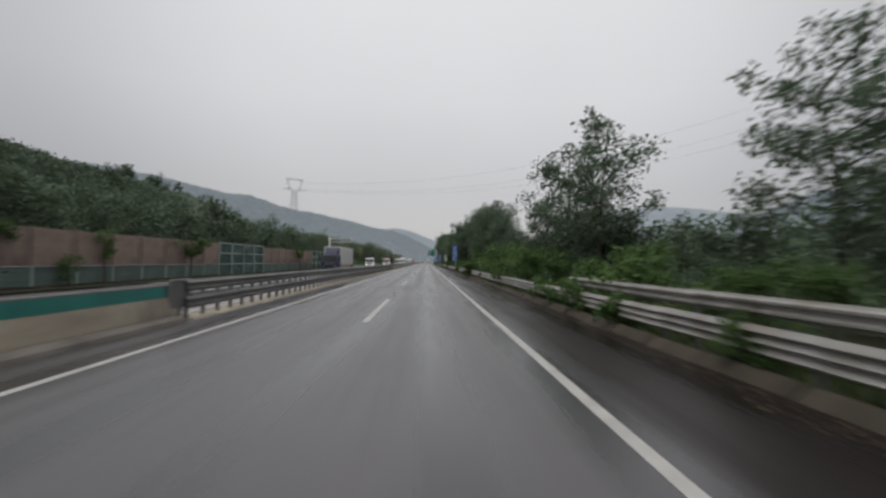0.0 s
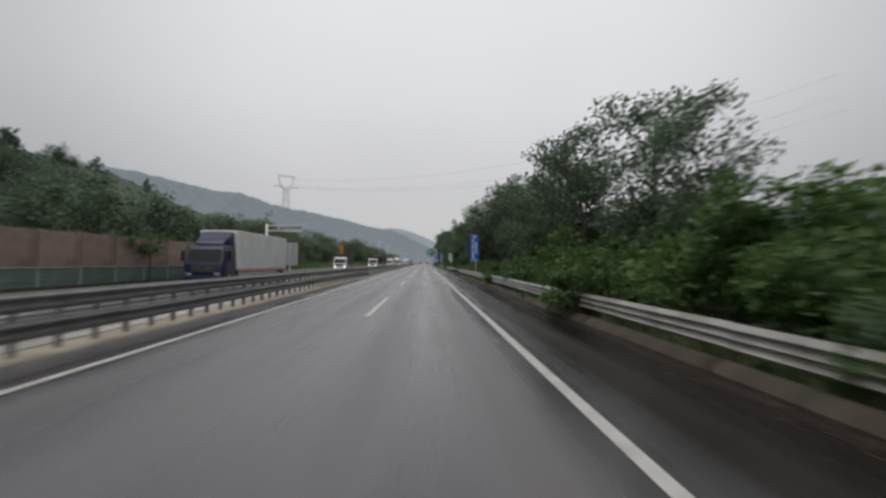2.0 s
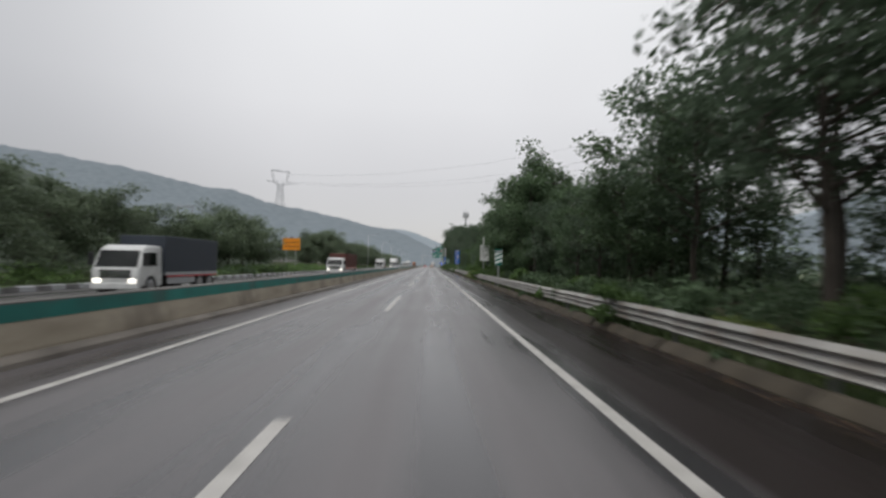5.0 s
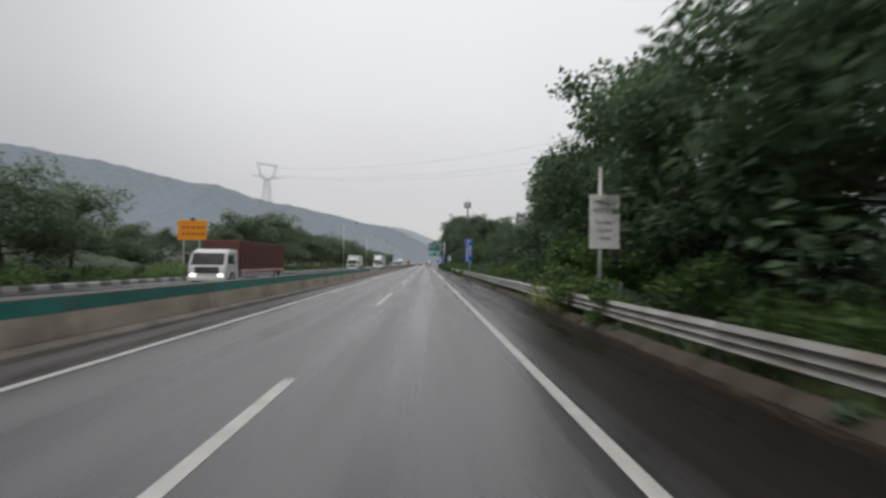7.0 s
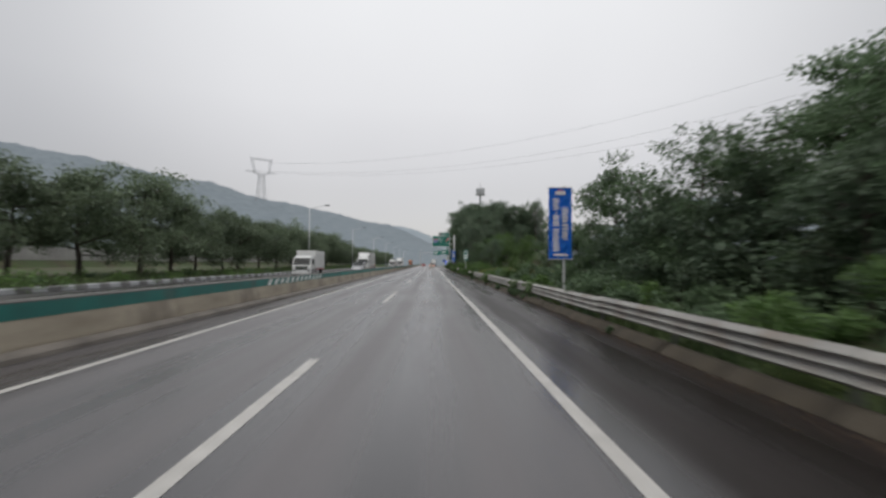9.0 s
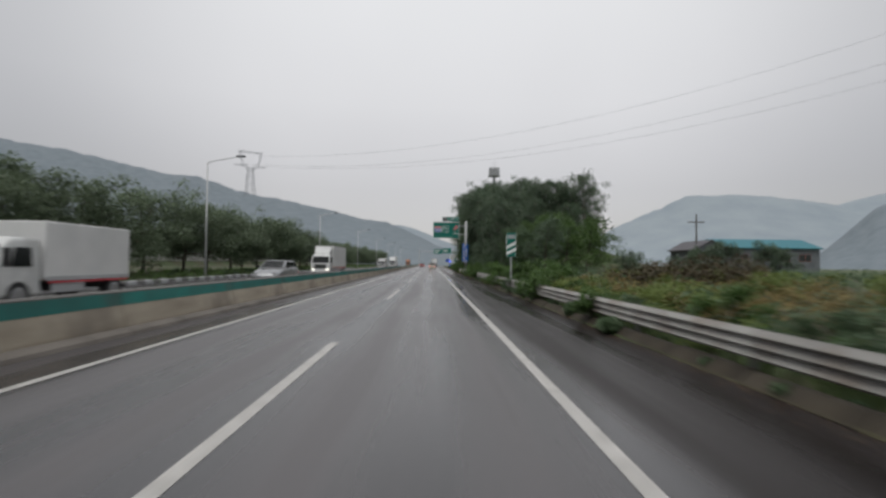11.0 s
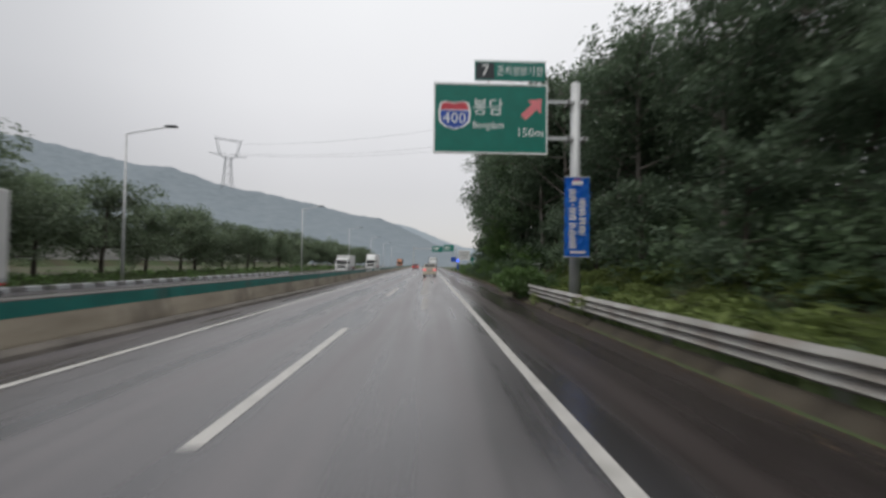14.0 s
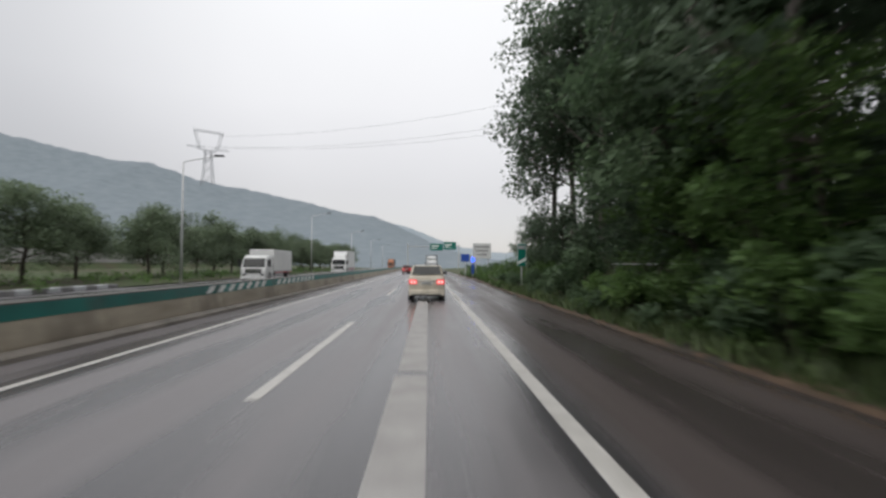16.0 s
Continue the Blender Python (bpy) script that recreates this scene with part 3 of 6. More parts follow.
seg = part("plinth_block", sweep([(-7.36, 0), (-7.35, 0.05), (-7.31, 0.065), (-6.94, 0.065), (-6.90, 0.05), (-6.89, 0.0)], 0.015, 3.985), M["pale_floor"], pale_floor, m=pose(0, 13.4, 0)).data
strip = part("gutter_strip", sweep([(-6.885, 0), (-6.885, 0.035), (-6.28, 0.025), (-6.23, 0.0)], 0.01, 3.99), M["concrete"], pale_floor, "tan concrete gutter strip under the rail", m=pose(0, 13.4, 0)).data
for k in range(1, 20):
    link("plinth_block", seg, pale_floor, pose(0, 13.4 + 4 * k, 0))
    link("gutter_strip", strip, pale_floor, pose(0, 13.4 + 4 * k, 0), "tan concrete gutter strip under the rail")
cap = base("rail_terminal", pose(-6.9, 13.2, 0), "dark weathered end post of the median rail", "rail end", "rail ends")
part("end_block", box(-0.3, 0.32, -0.3, 0.25, 0, 0.98, 0.08), M["steel_dark"], cap)
part("end_plate", box(0.34, 0.42, -0.55, 0.5, 0.34, 1.08, 0.03), M["steel_dark"], cap)
copy_thing(cap, pose(-6.9, 95.6, 0, 0, 0, 180))

# concrete median barrier with its green band, in cast lengths
PROFILE = [(-6.455, 0.0), (-6.46, 0.21), (-6.55, 0.64), (-6.60, 0.91), (-6.615, 0.922), (-7.085, 0.922), (-7.10, 0.91), (-7.15, 0.64), (-7.24, 0.21), (-7.245, 0.0)]
FOOT = [(-6.28, 0), (-6.30, 0.08), (-6.35, 0.12), (-6.452, 0.17), (-6.452, 0.0)]
barrier = base("median_barrier", pose(0, 0, 0), "stained concrete median barrier topped by a green painted band", "barrier", kind="structure")
body = band = None
for k in list(range(-8, 2)) + list(range(16, 130)):
    y = 1.0 + 6 * k if k < 2 else 96.2 + 6 * (k - 16)
    if body is None:
        first = part("barrier_length", sweep(PROFILE, 0.012, 5.988), M["concrete"], barrier, m=pose(0, y, 0))
        body = first.data
        foot = part("barrier_foot", sweep(FOOT, 0.02, 5.98), M["foot"], first, "dirty grey barrier foot").data
        top_cap = part("barrier_cap", sweep([(-6.598, 0.905), (-6.605, 0.932), (-7.095, 0.932), (-7.102, 0.905)], 0.015, 5.985), M["cap"], first, "dark stained top of the barrier").data
        band = part("green_band", sweep([(-6.545, 0.642), (-6.594, 0.906), (-6.607, 0.906), (-6.558, 0.642)], 0.008, 5.992), M["green"], first, "green painted top band").data
    else:
        b = link("barrier_length", body, barrier, pose(0, y, 0))
        link("barrier_foot", foot, b, label="dirty grey barrier foot")
        link("barrier_cap", top_cap, b, label="dark stained top of the barrier")
        link("green_band", band, b, label="green painted top band")
stripe = mesh_from("hatch_stripe", [(-6.544, 0, 0.66), (-6.544, 0.42, 0.66), (-6.586, 0.85, 0.89), (-6.586, 0.43, 0.89)], [(0, 1, 2, 3)], M["white"])
for y0, count in ((193.5, 12), (323, 7), (330.3, 9)):
    for k in range(count):
        link("hatch_stripe", stripe, barrier, pose(0, y0 + 0.85 * k, 0))

# black and white kerb on the far edge of the opposite carriageway
far_kerb = base("painted_kerb", pose(0, 0, 0), "far kerb painted in black and white lengths", "kerb", kind="structure")
blocks = []
for mat in (M["pale_grey"], M["steel_dark"]):
    blocks.append(part("kerb_block", sweep([(-19.85, 0), (-19.85, 0.27), (-19.62, 0.26), (-19.56, 0.21), (-19.53, 0)], 0.005, 0.995), mat, far_kerb, m=pose(0, 100 + len(blocks), 0)).data)
for k in range(2, 240):
    link("kerb_block", blocks[k % 2], far_kerb, pose(0, 100 + k, 0))


# ---------------------------------------------------------------- plants
def tubes(paths):
    """Tapered limbs: (points, radii)."""
    verts, faces = [], []
    for pts, radii in paths:
        pts = [Vector(p) for p in pts]
        start = len(verts)
        for i, (p, r) in enumerate(zip(pts, radii)):
            ahead = (pts[min(i + 1, len(pts) - 1)] - pts[max(i - 1, 0)]).normalized()
            side = ahead.orthogonal().normalized()
            other = ahead.cross(side)
            verts += [p + r * (math.cos(a) * side + math.sin(a) * other) for a in (k * math.tau / 4 for k in range(4))]
        for i in range(len(pts) - 1):
            for k in range(4):
                a, b = start + 4 * i + k, start + 4 * i + (k + 1) % 4
                faces.append((a, b, b + 4, a + 4))
    return verts, faces


def leaves(rng, centres, radii, count, size, flat=0.5, droop=0.0, simple=False):
    """Many small folded leaves scattered round the centres."""
    centres, radii = np.array(centres), np.array(radii)
    which = rng.choice(len(centres), count, p=radii**2 / (radii**2).sum())
    off = rng.normal(size=(count, 3))
    off /= np.linalg.norm(off, axis=1)[:, None]
    off *= (rng.random(count) ** 0.45)[:, None]
    off[:, 2] *= 0.72
    at = centres[which] + off * radii[which][:, None]
    along = rng.normal(size=(count, 3)) + off * 0.8
    along[:, 2] = along[:, 2] * flat - droop
    along /= np.linalg.norm(along, axis=1)[:, None]
    up = rng.normal(size=(count, 3)) * 0.5 + (0, 0, 1)
    across = np.cross(along, up)
    across /= np.linalg.norm(across, axis=1)[:, None] + 1e-9
    fold = np.cross(across, along)
    s = size * rng.uniform(0.6, 1.35, count)[:, None]
    if simple:
        v = np.stack([at - along * s * 0.5, at + across * s * 0.42, at + along * s * 0.5 - across * s * 0.2], 1).reshape(-1, 3)
        return v.tolist(), [(3 * i, 3 * i + 1, 3 * i + 2) for i in range(count)]
    v = np.stack([at - along * s * 0.5, at + across * s * 0.28 + fold * s * 0.08, at + along * s * 0.5, at - across * s * 0.28 + fold * s * 0.08], 1).reshape(-1, 3)
    return v.tolist(), [(4 * i, 4 * i + 1, 4 * i + 2, 4 * i + 3) for i in range(count)]


def make_tree(name, seed, height, bare, spread, count, size, leaf, label, limbs=9, thick=0.13, lean=0.06, clump=0.3, group="roadside trees", simple=False, bark="bark"):
    """A tapered trunk with limbs and twigs, and a crown of leaf clumps with gaps."""
    rng = np.random.default_rng(seed)
    tree = base(name, pose(0, 0, -50), label, "tree", group)
    top = Vector((rng.normal() * lean * height, rng.normal() * lean * height, height * 0.9))
    trunk = [Vector((0, 0, -0.3))] + [top * f + Vector((rng.normal() * 0.1, rng.normal() * 0.1, 0)) for f in (0.2, 0.4, 0.6, 0.8, 1.0)]
    paths = [(trunk, [thick * k for k in (1.25, 1.0, 0.8, 0.6, 0.38, 0.12)])]
    centres, radii = [top], [clump * spread]
    for i in range(limbs):
        f = bare / height + (0.93 - bare / height) * (i + rng.random() * 0.8) / limbs
        a = i * 2.4 + rng.normal() * 0.4
        reach = spread * (0.62 + 0.5 * rng.random()) * (1.0 - 0.55 * max(0.0, f - 0.55) / 0.45)
        start = top * f
        end = start + Vector((math.cos(a) * reach, math.sin(a) * reach, height * (0.05 + 0.13 * rng.random())))
        mid = (start + end) / 2 + Vector((0, 0, -0.05 * reach + rng.normal() * 0.1))
        paths.append(([start, mid, end], [thick * 0.5, thick * 0.3, thick * 0.06]))
        for g in (0.55, 0.8, 1.0):
            p = start.lerp(end, g)
            for _ in range(2):
                c = p + Vector((rng.normal(), rng.normal(), rng.normal() * 0.7)) * spread * 0.2
                centres.append(c), radii.append(clump * spread * rng.uniform(0.55, 1.1))
                paths.append(([p, c], [thick * 0.16, thick * 0.05]))
    v, f = tubes(paths)
    link("trunk", mesh_from("trunk", v, f, M[bark], True), tree)
    v, f = leaves(rng, centres, radii, count, size, simple=simple)
    link("crown", mesh_from("crown", v, f, leaf), tree, label="")
    return tree


def make_shrub(seed, height, spread, count, size, leaf, label, name="shrub", group="verge shrubs", category="shrub"):
    rng = np.random.default_rng(seed)
    shrub = base(name, pose(0, 0, -50), label, category, group)
    paths, centres, radii = [], [], []
    for i in range(9):
        a, r = rng.random() * math.tau, spread * rng.random() ** 0.6
        c = Vector((math.cos(a) * r, math.sin(a) * r, height * rng.uniform(0.25, 0.82)))
        paths.append(([(0.1 * c.x, 0.1 * c.y, -0.1), (0.5 * c.x, 0.5 * c.y, 0.55 * c.z), c], [0.025, 0.018, 0.006]))
        centres.append(c), radii.append(rng.uniform(0.3, 0.5) * spread)
    v, f = tubes(paths)
    link("woody_base", mesh_from("woody_base", v, f, M["bark"]), shrub)
    v, f = leaves(rng, centres, radii, count, size, simple=height > 1.5)
    v = [(x, y, max(z, 0.02)) for x, y, z in v]
    link("foliage", mesh_from("foliage", v, f, leaf), shrub)
    return shrub


used = set()


def plant(protos, rng, x, y, z, scale=1.0, squash=1.0):
    """Sets the first use of a plant in its place and copies it for the rest."""
    ob = protos[rng.randrange(len(protos))]
    m = pose(x, y, z, 0, 0, rng.uniform(0, 360)) @ Matrix.Diagonal((scale, scale, scale * squash, 1))
    if ob.name in used:
        return copy_thing(ob, m @ Matrix.Diagonal([1 / k for k in ob.scale] + [1]))
    used.add(ob.name)
    ob.matrix_basis = m
    return ob


AIRY = [make_tree("tree", 10 + i, 9.0, 2.2, 2.6, 4000, 0.24, M["leaf_grey"], "tall loose-crowned roadside tree with grey-green leaves", 11, 0.12, 0.07, 0.33) for i in range(3)]
DARK = [make_tree("tree", 20 + i, 9.5, 1.5, 3.0, 6600, 0.285, M["leaf"], "dense dark green broadleaf tree in the roadside belt", 12, 0.14, 0.05, 0.36, simple=True) for i in range(4)]
GROVE = [make_tree("tree", 30 + i, 15.0, 4.6, 3.9, 8000, 0.31, M["leaf_deep"], "tall dark tree with bare lower trunk in the grove", 14, 0.19, 0.04, 0.36, group="grove trees", simple=True, bark="pale_bark") for i in range(3)]
ROW = [make_tree("tree", 40 + i, 7.8, 1.7, 4.1, 11000, 0.30, M["leaf_row_haze"], "spreading dark green tree in the row beyond the carriageway", 12, 0.17, 0.04, 0.37, group="row of trees", simple=True) for i in range(4)]
BACK = [make_tree("tree", 50 + i, 8.0, 0.8, 3.4, 3600, 0.42, M["leaf_deep"], "dense dark tree behind the noise wall", 12, 0.15, 0.04, 0.38, group="trees behind the wall", simple=True) for i in range(3)]
PINE = [make_tree("pine_tree", 60 + i, 9.0, 3.5, 2.0, 2600, 0.3, M["leaf_deep"], "dark pine with open tiered crown on the hillside", 9, 0.13, 0.06, 0.3, group="hillside pines", simple=True) for i in range(2)]
LIGHT = [make_tree("tree", 65 + i, 8.0, 1.2, 3.0, 4200, 0.27, M["leaf_bright"], "fresh green broadleaf tree leaning out over the shoulder", 12, 0.13, 0.06, 0.34, group="grove trees") for i in range(2)]
BRIGHT = [make_shrub(70 + i, 2.6, 1.5, 1500, 0.2, M["leaf_bright"], "bright green leafy shrub growing behind the guardrail") for i in range(3)]
GREEN = [make_shrub(80 + i, 1.9, 1.4, 1100, 0.2, M["leaf"], "dark green shrub on the overgrown verge") for i in range(3)]
YELLOW = [make_shrub(90 + i, 1.0, 1.1, 800, 0.15, M["leaf_yellow"], "yellow-green weeds on the overgrown verge", "low_shrub", "low verge shrubs", "shrub") for i in range(2)]
VINE = [make_shrub(95 + i, 1.15, 0.75, 1300, 0.12, M["leaf_bright"], "vine clump spilling over the guardrail", "vine_clump", "vine clumps", "vine") for i in range(3)]

rt = random.Random(11)
# nearside belt: x, y, scale
for x, y, s in ((10.8, 109.5, 1.4), (10.2, 115.5, 1.05), (10.9, 103.0, 0.95)):
    plant(AIRY, rt, x, y, verge_z(x, y), s)
for x, y, s in ((12.0, 263.5, 0.78), (14.6, 266.5, 0.85), (11.2, 268.5, 0.72), (16.5, 263.0, 0.7), (18.5, 268.5, 0.8), (13.0, 258.5, 0.66)):
    plant(LIGHT, rt, x, y, verge_z(x, y), s)
for x, y, s in ((10.0, 11.8, 0.82), (8.3, 24.6, 0.97), (9.2, 32.8, 1.1), (9.6, 39, 0.74), (10.4, 45, 0.7), (8.4, 53, 0.75), (9.0, 58.2, 0.93), (8.6, 65.2, 0.96), (10.6, 97.5, 1.05)):
    plant(AIRY, rt, x, y, verge_z(x, y), s)
y = 69.5
while y < 172:
    if 99 < y < 117:
        y = 117.0
    x = rt.uniform(8.2, 9.4)
    thin = 84 < y < 117
    plant(DARK if rt.random() < (0.12 if thin else 0.3 if y < 90 else 0.82) else AIRY, rt, x + (1.7 if thin else 1.5 if 160 < y < 175 else 0.0), y, verge_z(x, y), rt.uniform(0.95, 1.14) * (0.66 if 116.5 < y < 138 else 0.84 if 76 < y < 88 else 1.0))
    x = rt.uniform(11.5, 15.5)
    if rt.random() < (0.25 if thin else 0.45 if y < 90 else 1.0):
        plant(AIRY if thin else DARK, rt, x, y + rt.uniform(1, 3), verge_z(x, y), rt.uniform(0.85, 1.1))
    y += rt.uniform(4.6, 6.0)
for x, y, s in ((10.9, 121.0, 1.1), (9.2, 142.0, 1.2), (9.9, 147.0, 1.12), (12.2, 174.0, 1.12), (12.4, 171.0, 1.05), (13.0, 178.5, 0.95), (14.2, 176, 1.1), (9.5, 179.5, 0.68), (12.5, 182, 0.8)):
    plant(DARK, rt, x, y, verge_z(x, y), s)
for y in range(184, 214, 4):
    x = rt.uniform(9.6, 11.2)
    plant(DARK, rt, x, y, verge_z(x, y), rt.uniform(0.62, 0.76) * (1.0 if y < 203 else 0.66))
for x, y, s in ((9.0, 256.5, 0.5), (8.6, 262, 0.55), (12.0, 260, 0.6), (9.8, 254.0, 0.62)):
    plant(DARK if s < 0.61 else AIRY, rt, x, y, verge_z(x, y), s)
y = 268.0
while y < 349:
    for lo, hi in ((9.6, 10.8) if 276 < y < 303 else (8.3, 9.1) if y < 322 else (10.0, 10.7), (12.8, 14.4), (17, 20)):
        if lo > 15 and rt.random() < 0.5:
            continue
        x = rt.uniform(lo, hi)
        yy = y + rt.uniform(-1.5, 1.5)
        near = x < 11
        s = rt.uniform(0.92, 1.05) * float(np.interp(yy, (268, 280, 288, 293, 303, 312, 332), (0.57, 0.66, 0.74, 0.80, 0.92, 1.0, 1.17) if near else (0.42, 0.52, 0.57, 0.63, 0.84, 1.0, 1.1)))
        plant(GROVE, rt, x, yy, verge_z(x, yy), s)
    x = rt.uniform(8.4, 9.6)
    plant(BACK, rt, x, y + 2.5, verge_z(x, y), rt.uniform(0.42, 0.62))
    y += rt.uniform(5.0, 6.4)
for k in range(7):
    x, y = rt.uniform(21, 27), rt.uniform(290, 352)
    plant(GROVE, rt, x, y, verge_z(x, y), rt.uniform(0.7, 0.85))
for x, y, s in ((20.0, 296, 0.80), (22.6, 295, 0.78), (25.0, 296, 0.70), (27.0, 298, 0.60), (23.5, 301, 0.82), (18.2, 303, 0.86)):
    plant(GROVE, rt, x, y, verge_z(x, y), s)
# the tallest of the belt
rx = random.Random(3)
for kind, x, y, s in ((AIRY, 8.0, 106.2, 1.25), (AIRY, 9.7, 104.6, 1.36), (AIRY, 11.8, 101.5, 1.4), (AIRY, 12.4, 90.5, 0.95), (DARK, 18.0, 192.0, 1.12), (DARK, 20.5, 194.0, 1.2)):
    plant(kind, rx, x, y, verge_z(x, y), s)
# understorey of the belt
y = 5.0
while y < 214:
    x = rt.uniform(9.0, 11.5)
    if 86 < y < 122:
        x += 3.0
    plant(BACK, rt, x, y, verge_z(x, y), rt.uniform(0.34, 0.52))
    y += rt.uniform(4.5, 6.5)
for x, y, s in ((9.4, 26.5, 0.55), (10.4, 31, 0.6), (9.8, 36.5, 0.55), (11, 41, 0.6), (10.6, 173, 0.75), (12, 177.5, 0.8), (10.4, 180.5, 0.55), (13, 171, 0.8),
                (9.3, 183, 0.5), (9.7, 187, 0.52), (9.5, 191.5, 0.5), (11.7, 185, 0.6), (11.6, 189.5, 0.6), (10.5, 196, 0.5), (10, 57, 0.55), (10.6, 61, 0.6), (11, 65, 0.6), (9.8, 68, 0.55), (10.6, 72, 0.6), (9.9, 76, 0.55), (10.2, 79.5, 0.6), (10.8, 83, 0.6), (9.9, 87, 0.5)):
    plant(BACK, rt, x, y, verge_z(x, y), s)
for x, y, s in ((11.6, 154.0, 0.5), (12.6, 159.5, 0.9), (11.2, 164.5, 0.8), (12.0, 149.0, 0.5), (13.6, 168.0, 0.9), (11.4, 281.0, 0.7), (12.2, 289.0, 0.75), (11.6, 297.0, 0.8)):
    plant(BACK, rt, x, y, verge_z(x, y), s)
for x, y, s in ((6.3, 151.6, 1.25), (6.6, 154.2, 1.2), (6.2, 149.6, 0.95)):
    plant(BRIGHT, rt, x, y, verge_z(x, y) - 0.05, s)
for x, y, s in ((5.6, 150.4, 1.3), (5.7, 152.6, 1.35), (5.6, 155.0, 1.1)):
    plant(YELLOW, rt, x, y, verge_z(x, y) - 0.05, s)
for x, y, s in ((7.7, 45.5, 1.5), (8.1, 48.5, 1.65), (8.0, 51.5, 1.5), (7.6, 42.0, 1.3), (7.6, 56.5, 1.3), (7.9, 59.5, 1.35), (7.7, 62.5, 1.1)):
    plant(BRIGHT, rt, x, y, verge_z(x, y) - 0.05, s)
# nearside shrubs and weeds
y = -2.0
while y < 400:
    tall = 1.0 if y < 60 else 0.8
    if 212 < y < 250:
        tall = 0.5 if 222 < y < 238 else 0.78
    if 273 < y < 300:
        tall = 0.36
    if y > 328:
        tall = 0.6
    x0 = 5.9 if y < 328 else 7.4
    x = rt.uniform(x0, x0 + 1.3)
    plant(BRIGHT + GREEN if y > 60 else BRIGHT, rt, x, y + rt.uniform(-0.6, 0.6), verge_z(x, y) - 0.05, tall * rt.uniform(0.75, 1.15))
    if y < 345:
        x = rt.uniform(5.3, 5.7)
        plant(GREEN if y > 298 else YELLOW + GREEN[:1], rt, x + (0.8 if y > 298 else 0), y + 0.8, verge_z(x, y) - 0.05, rt.uniform(0.45, 0.8))
    y += rt.uniform(2.9, 3.7)
for k in range(60):
    x, y = rt.uniform(5.2, 9.2), 273 + 29 * k / 60
    plant(YELLOW, rt, x, y, verge_z(x, y) - 0.05, rt.uniform(0.55, 0.9))


def thicket(name, seed, count, x0, x1, y0, y1, high, height_at, mat, label, size=0.22):
    """Tangled undergrowth: leaves heaped in uneven mounds over the ground."""
    rng = np.random.default_rng(seed)
    verts, faces = [], []
    n_mounds = int((y1 - y0) * (x1 - x0) / 2.2)
    cx, cy = rng.uniform(x0, x1, n_mounds), rng.uniform(y0, y1, n_mounds)
    top = np.array([high(a, b) for a, b in zip(cx, cy)]) * rng.uniform(0.45, 1.1, n_mounds)
    centres = [(a, b, height_at(a, b) + 0.45 * h) for a, b, h in zip(cx, cy, top)]
    v, f = leaves(rng, centres, np.maximum(0.12, np.minimum(0.75 * top, 0.2 + top)), count, size, simple=True)
    return tagged(link(name, mesh_from(name, v, f, mat)), label, "undergrowth", kind="stuff")


thicket("undergrowth", 31, 60000, 6.6, 13.5, -4, 190, lambda x, y: 1.7 if y < 60 else 1.2, verge_z, M["leaf"], "tangled green undergrowth beneath the roadside trees")
thicket("belt_backing", 36, 26000, 14.5, 24, -6, 218, lambda x, y: 2.4 if y > 185 or 84 < y < 126 else 4.2, verge_z, M["leaf_deep"], "dense dark woods behind the roadside belt", 0.6)
thicket("green_bank", 37, 30000, 6.3, 8.2, 26, 76, lambda x, y: 2.9 if y < 66 else 2.0, verge_z, M["leaf_bright"], "tall bright green bushes crowding the guardrail")
thicket("undergrowth", 32, 70000, 6.2, 15, 190, 400, lambda x, y: 0.9 if 210 < y < 252 else (2.6 if 275 < y < 347 and x > 8.2 else 0.7 if y > 326 and x < 8.6 or 270 < y < 300 else 1.5), verge_z, M["leaf"], "tangled weeds and bushes on the wooded rise")
thicket("grove_backing", 38, 22000, 20, 29, 286, 368, lambda x, y: 7.5 if y > 301 else 5.0, verge_z, M["leaf_deep"], "dense dark woods behind the grove", 0.75)
thicket("weeds", 33, 26000, 5.4, 7.2, -4, 380, lambda x, y: 0.55, verge_z, M["leaf_bright"], "bright green weeds behind the guardrail")
thicket("kerb_weeds", 39, 26000, 4.36, 4.98, -4, 298, lambda x, y: 0.42 if 222 < y < 275 else 0.28, verge_z, M["leaf"], "low weeds sprouting between the kerb and the rail", 0.1)
thicket("kerb_thicket", 46, 15000, 4.36, 4.98, 184, 262, lambda x, y: 0.42 if noise.noise((y * 0.22, 7.0, 0.0)) > -0.12 else 0.16, verge_z, M["leaf"], "dark weeds growing through the rail and over the kerb", 0.12)
thicket("far_weeds", 34, 38000, -27, -19.2, 94, 420, lambda x, y: 1.3 if y < 200 else 0.8, left_z, M["leaf_bright"], "weedy green growth beyond the far kerb")
thicket("pale_bank", 40, 9000, 6.5, 8.4, 296, 374, lambda x, y: 0.95, verge_z, M["leaf_bright"], "pale green bushes along the wide shoulder", 0.2)
thicket("dry_grass", 44, 24000, 6.2, 17.0, 222, 250, lambda x, y: 0.85, verge_z, M["leaf_straw"], "dry yellow grass behind the guardrail", 0.13)
thicket("bank_weeds", 45, 22000, 5.2, 9.5, 248, 303, lambda x, y: 0.55, verge_z, M["leaf_yellow"], "pale yellow-green weeds on the bank behind the guardrail", 0.12)
thicket("brown_brush", 43, 11000, 11.6, 17, 235, 243, lambda x, y: 2.0, verge_z, M["leaf_brown"], "withered brown thorny brush on the open land", 0.17)
thicket("field_edge", 35, 36000, 13, 60, 185, 305, lambda x, y: 1.1, verge_z, M["leaf"], "low bushes on the open land beside the road")
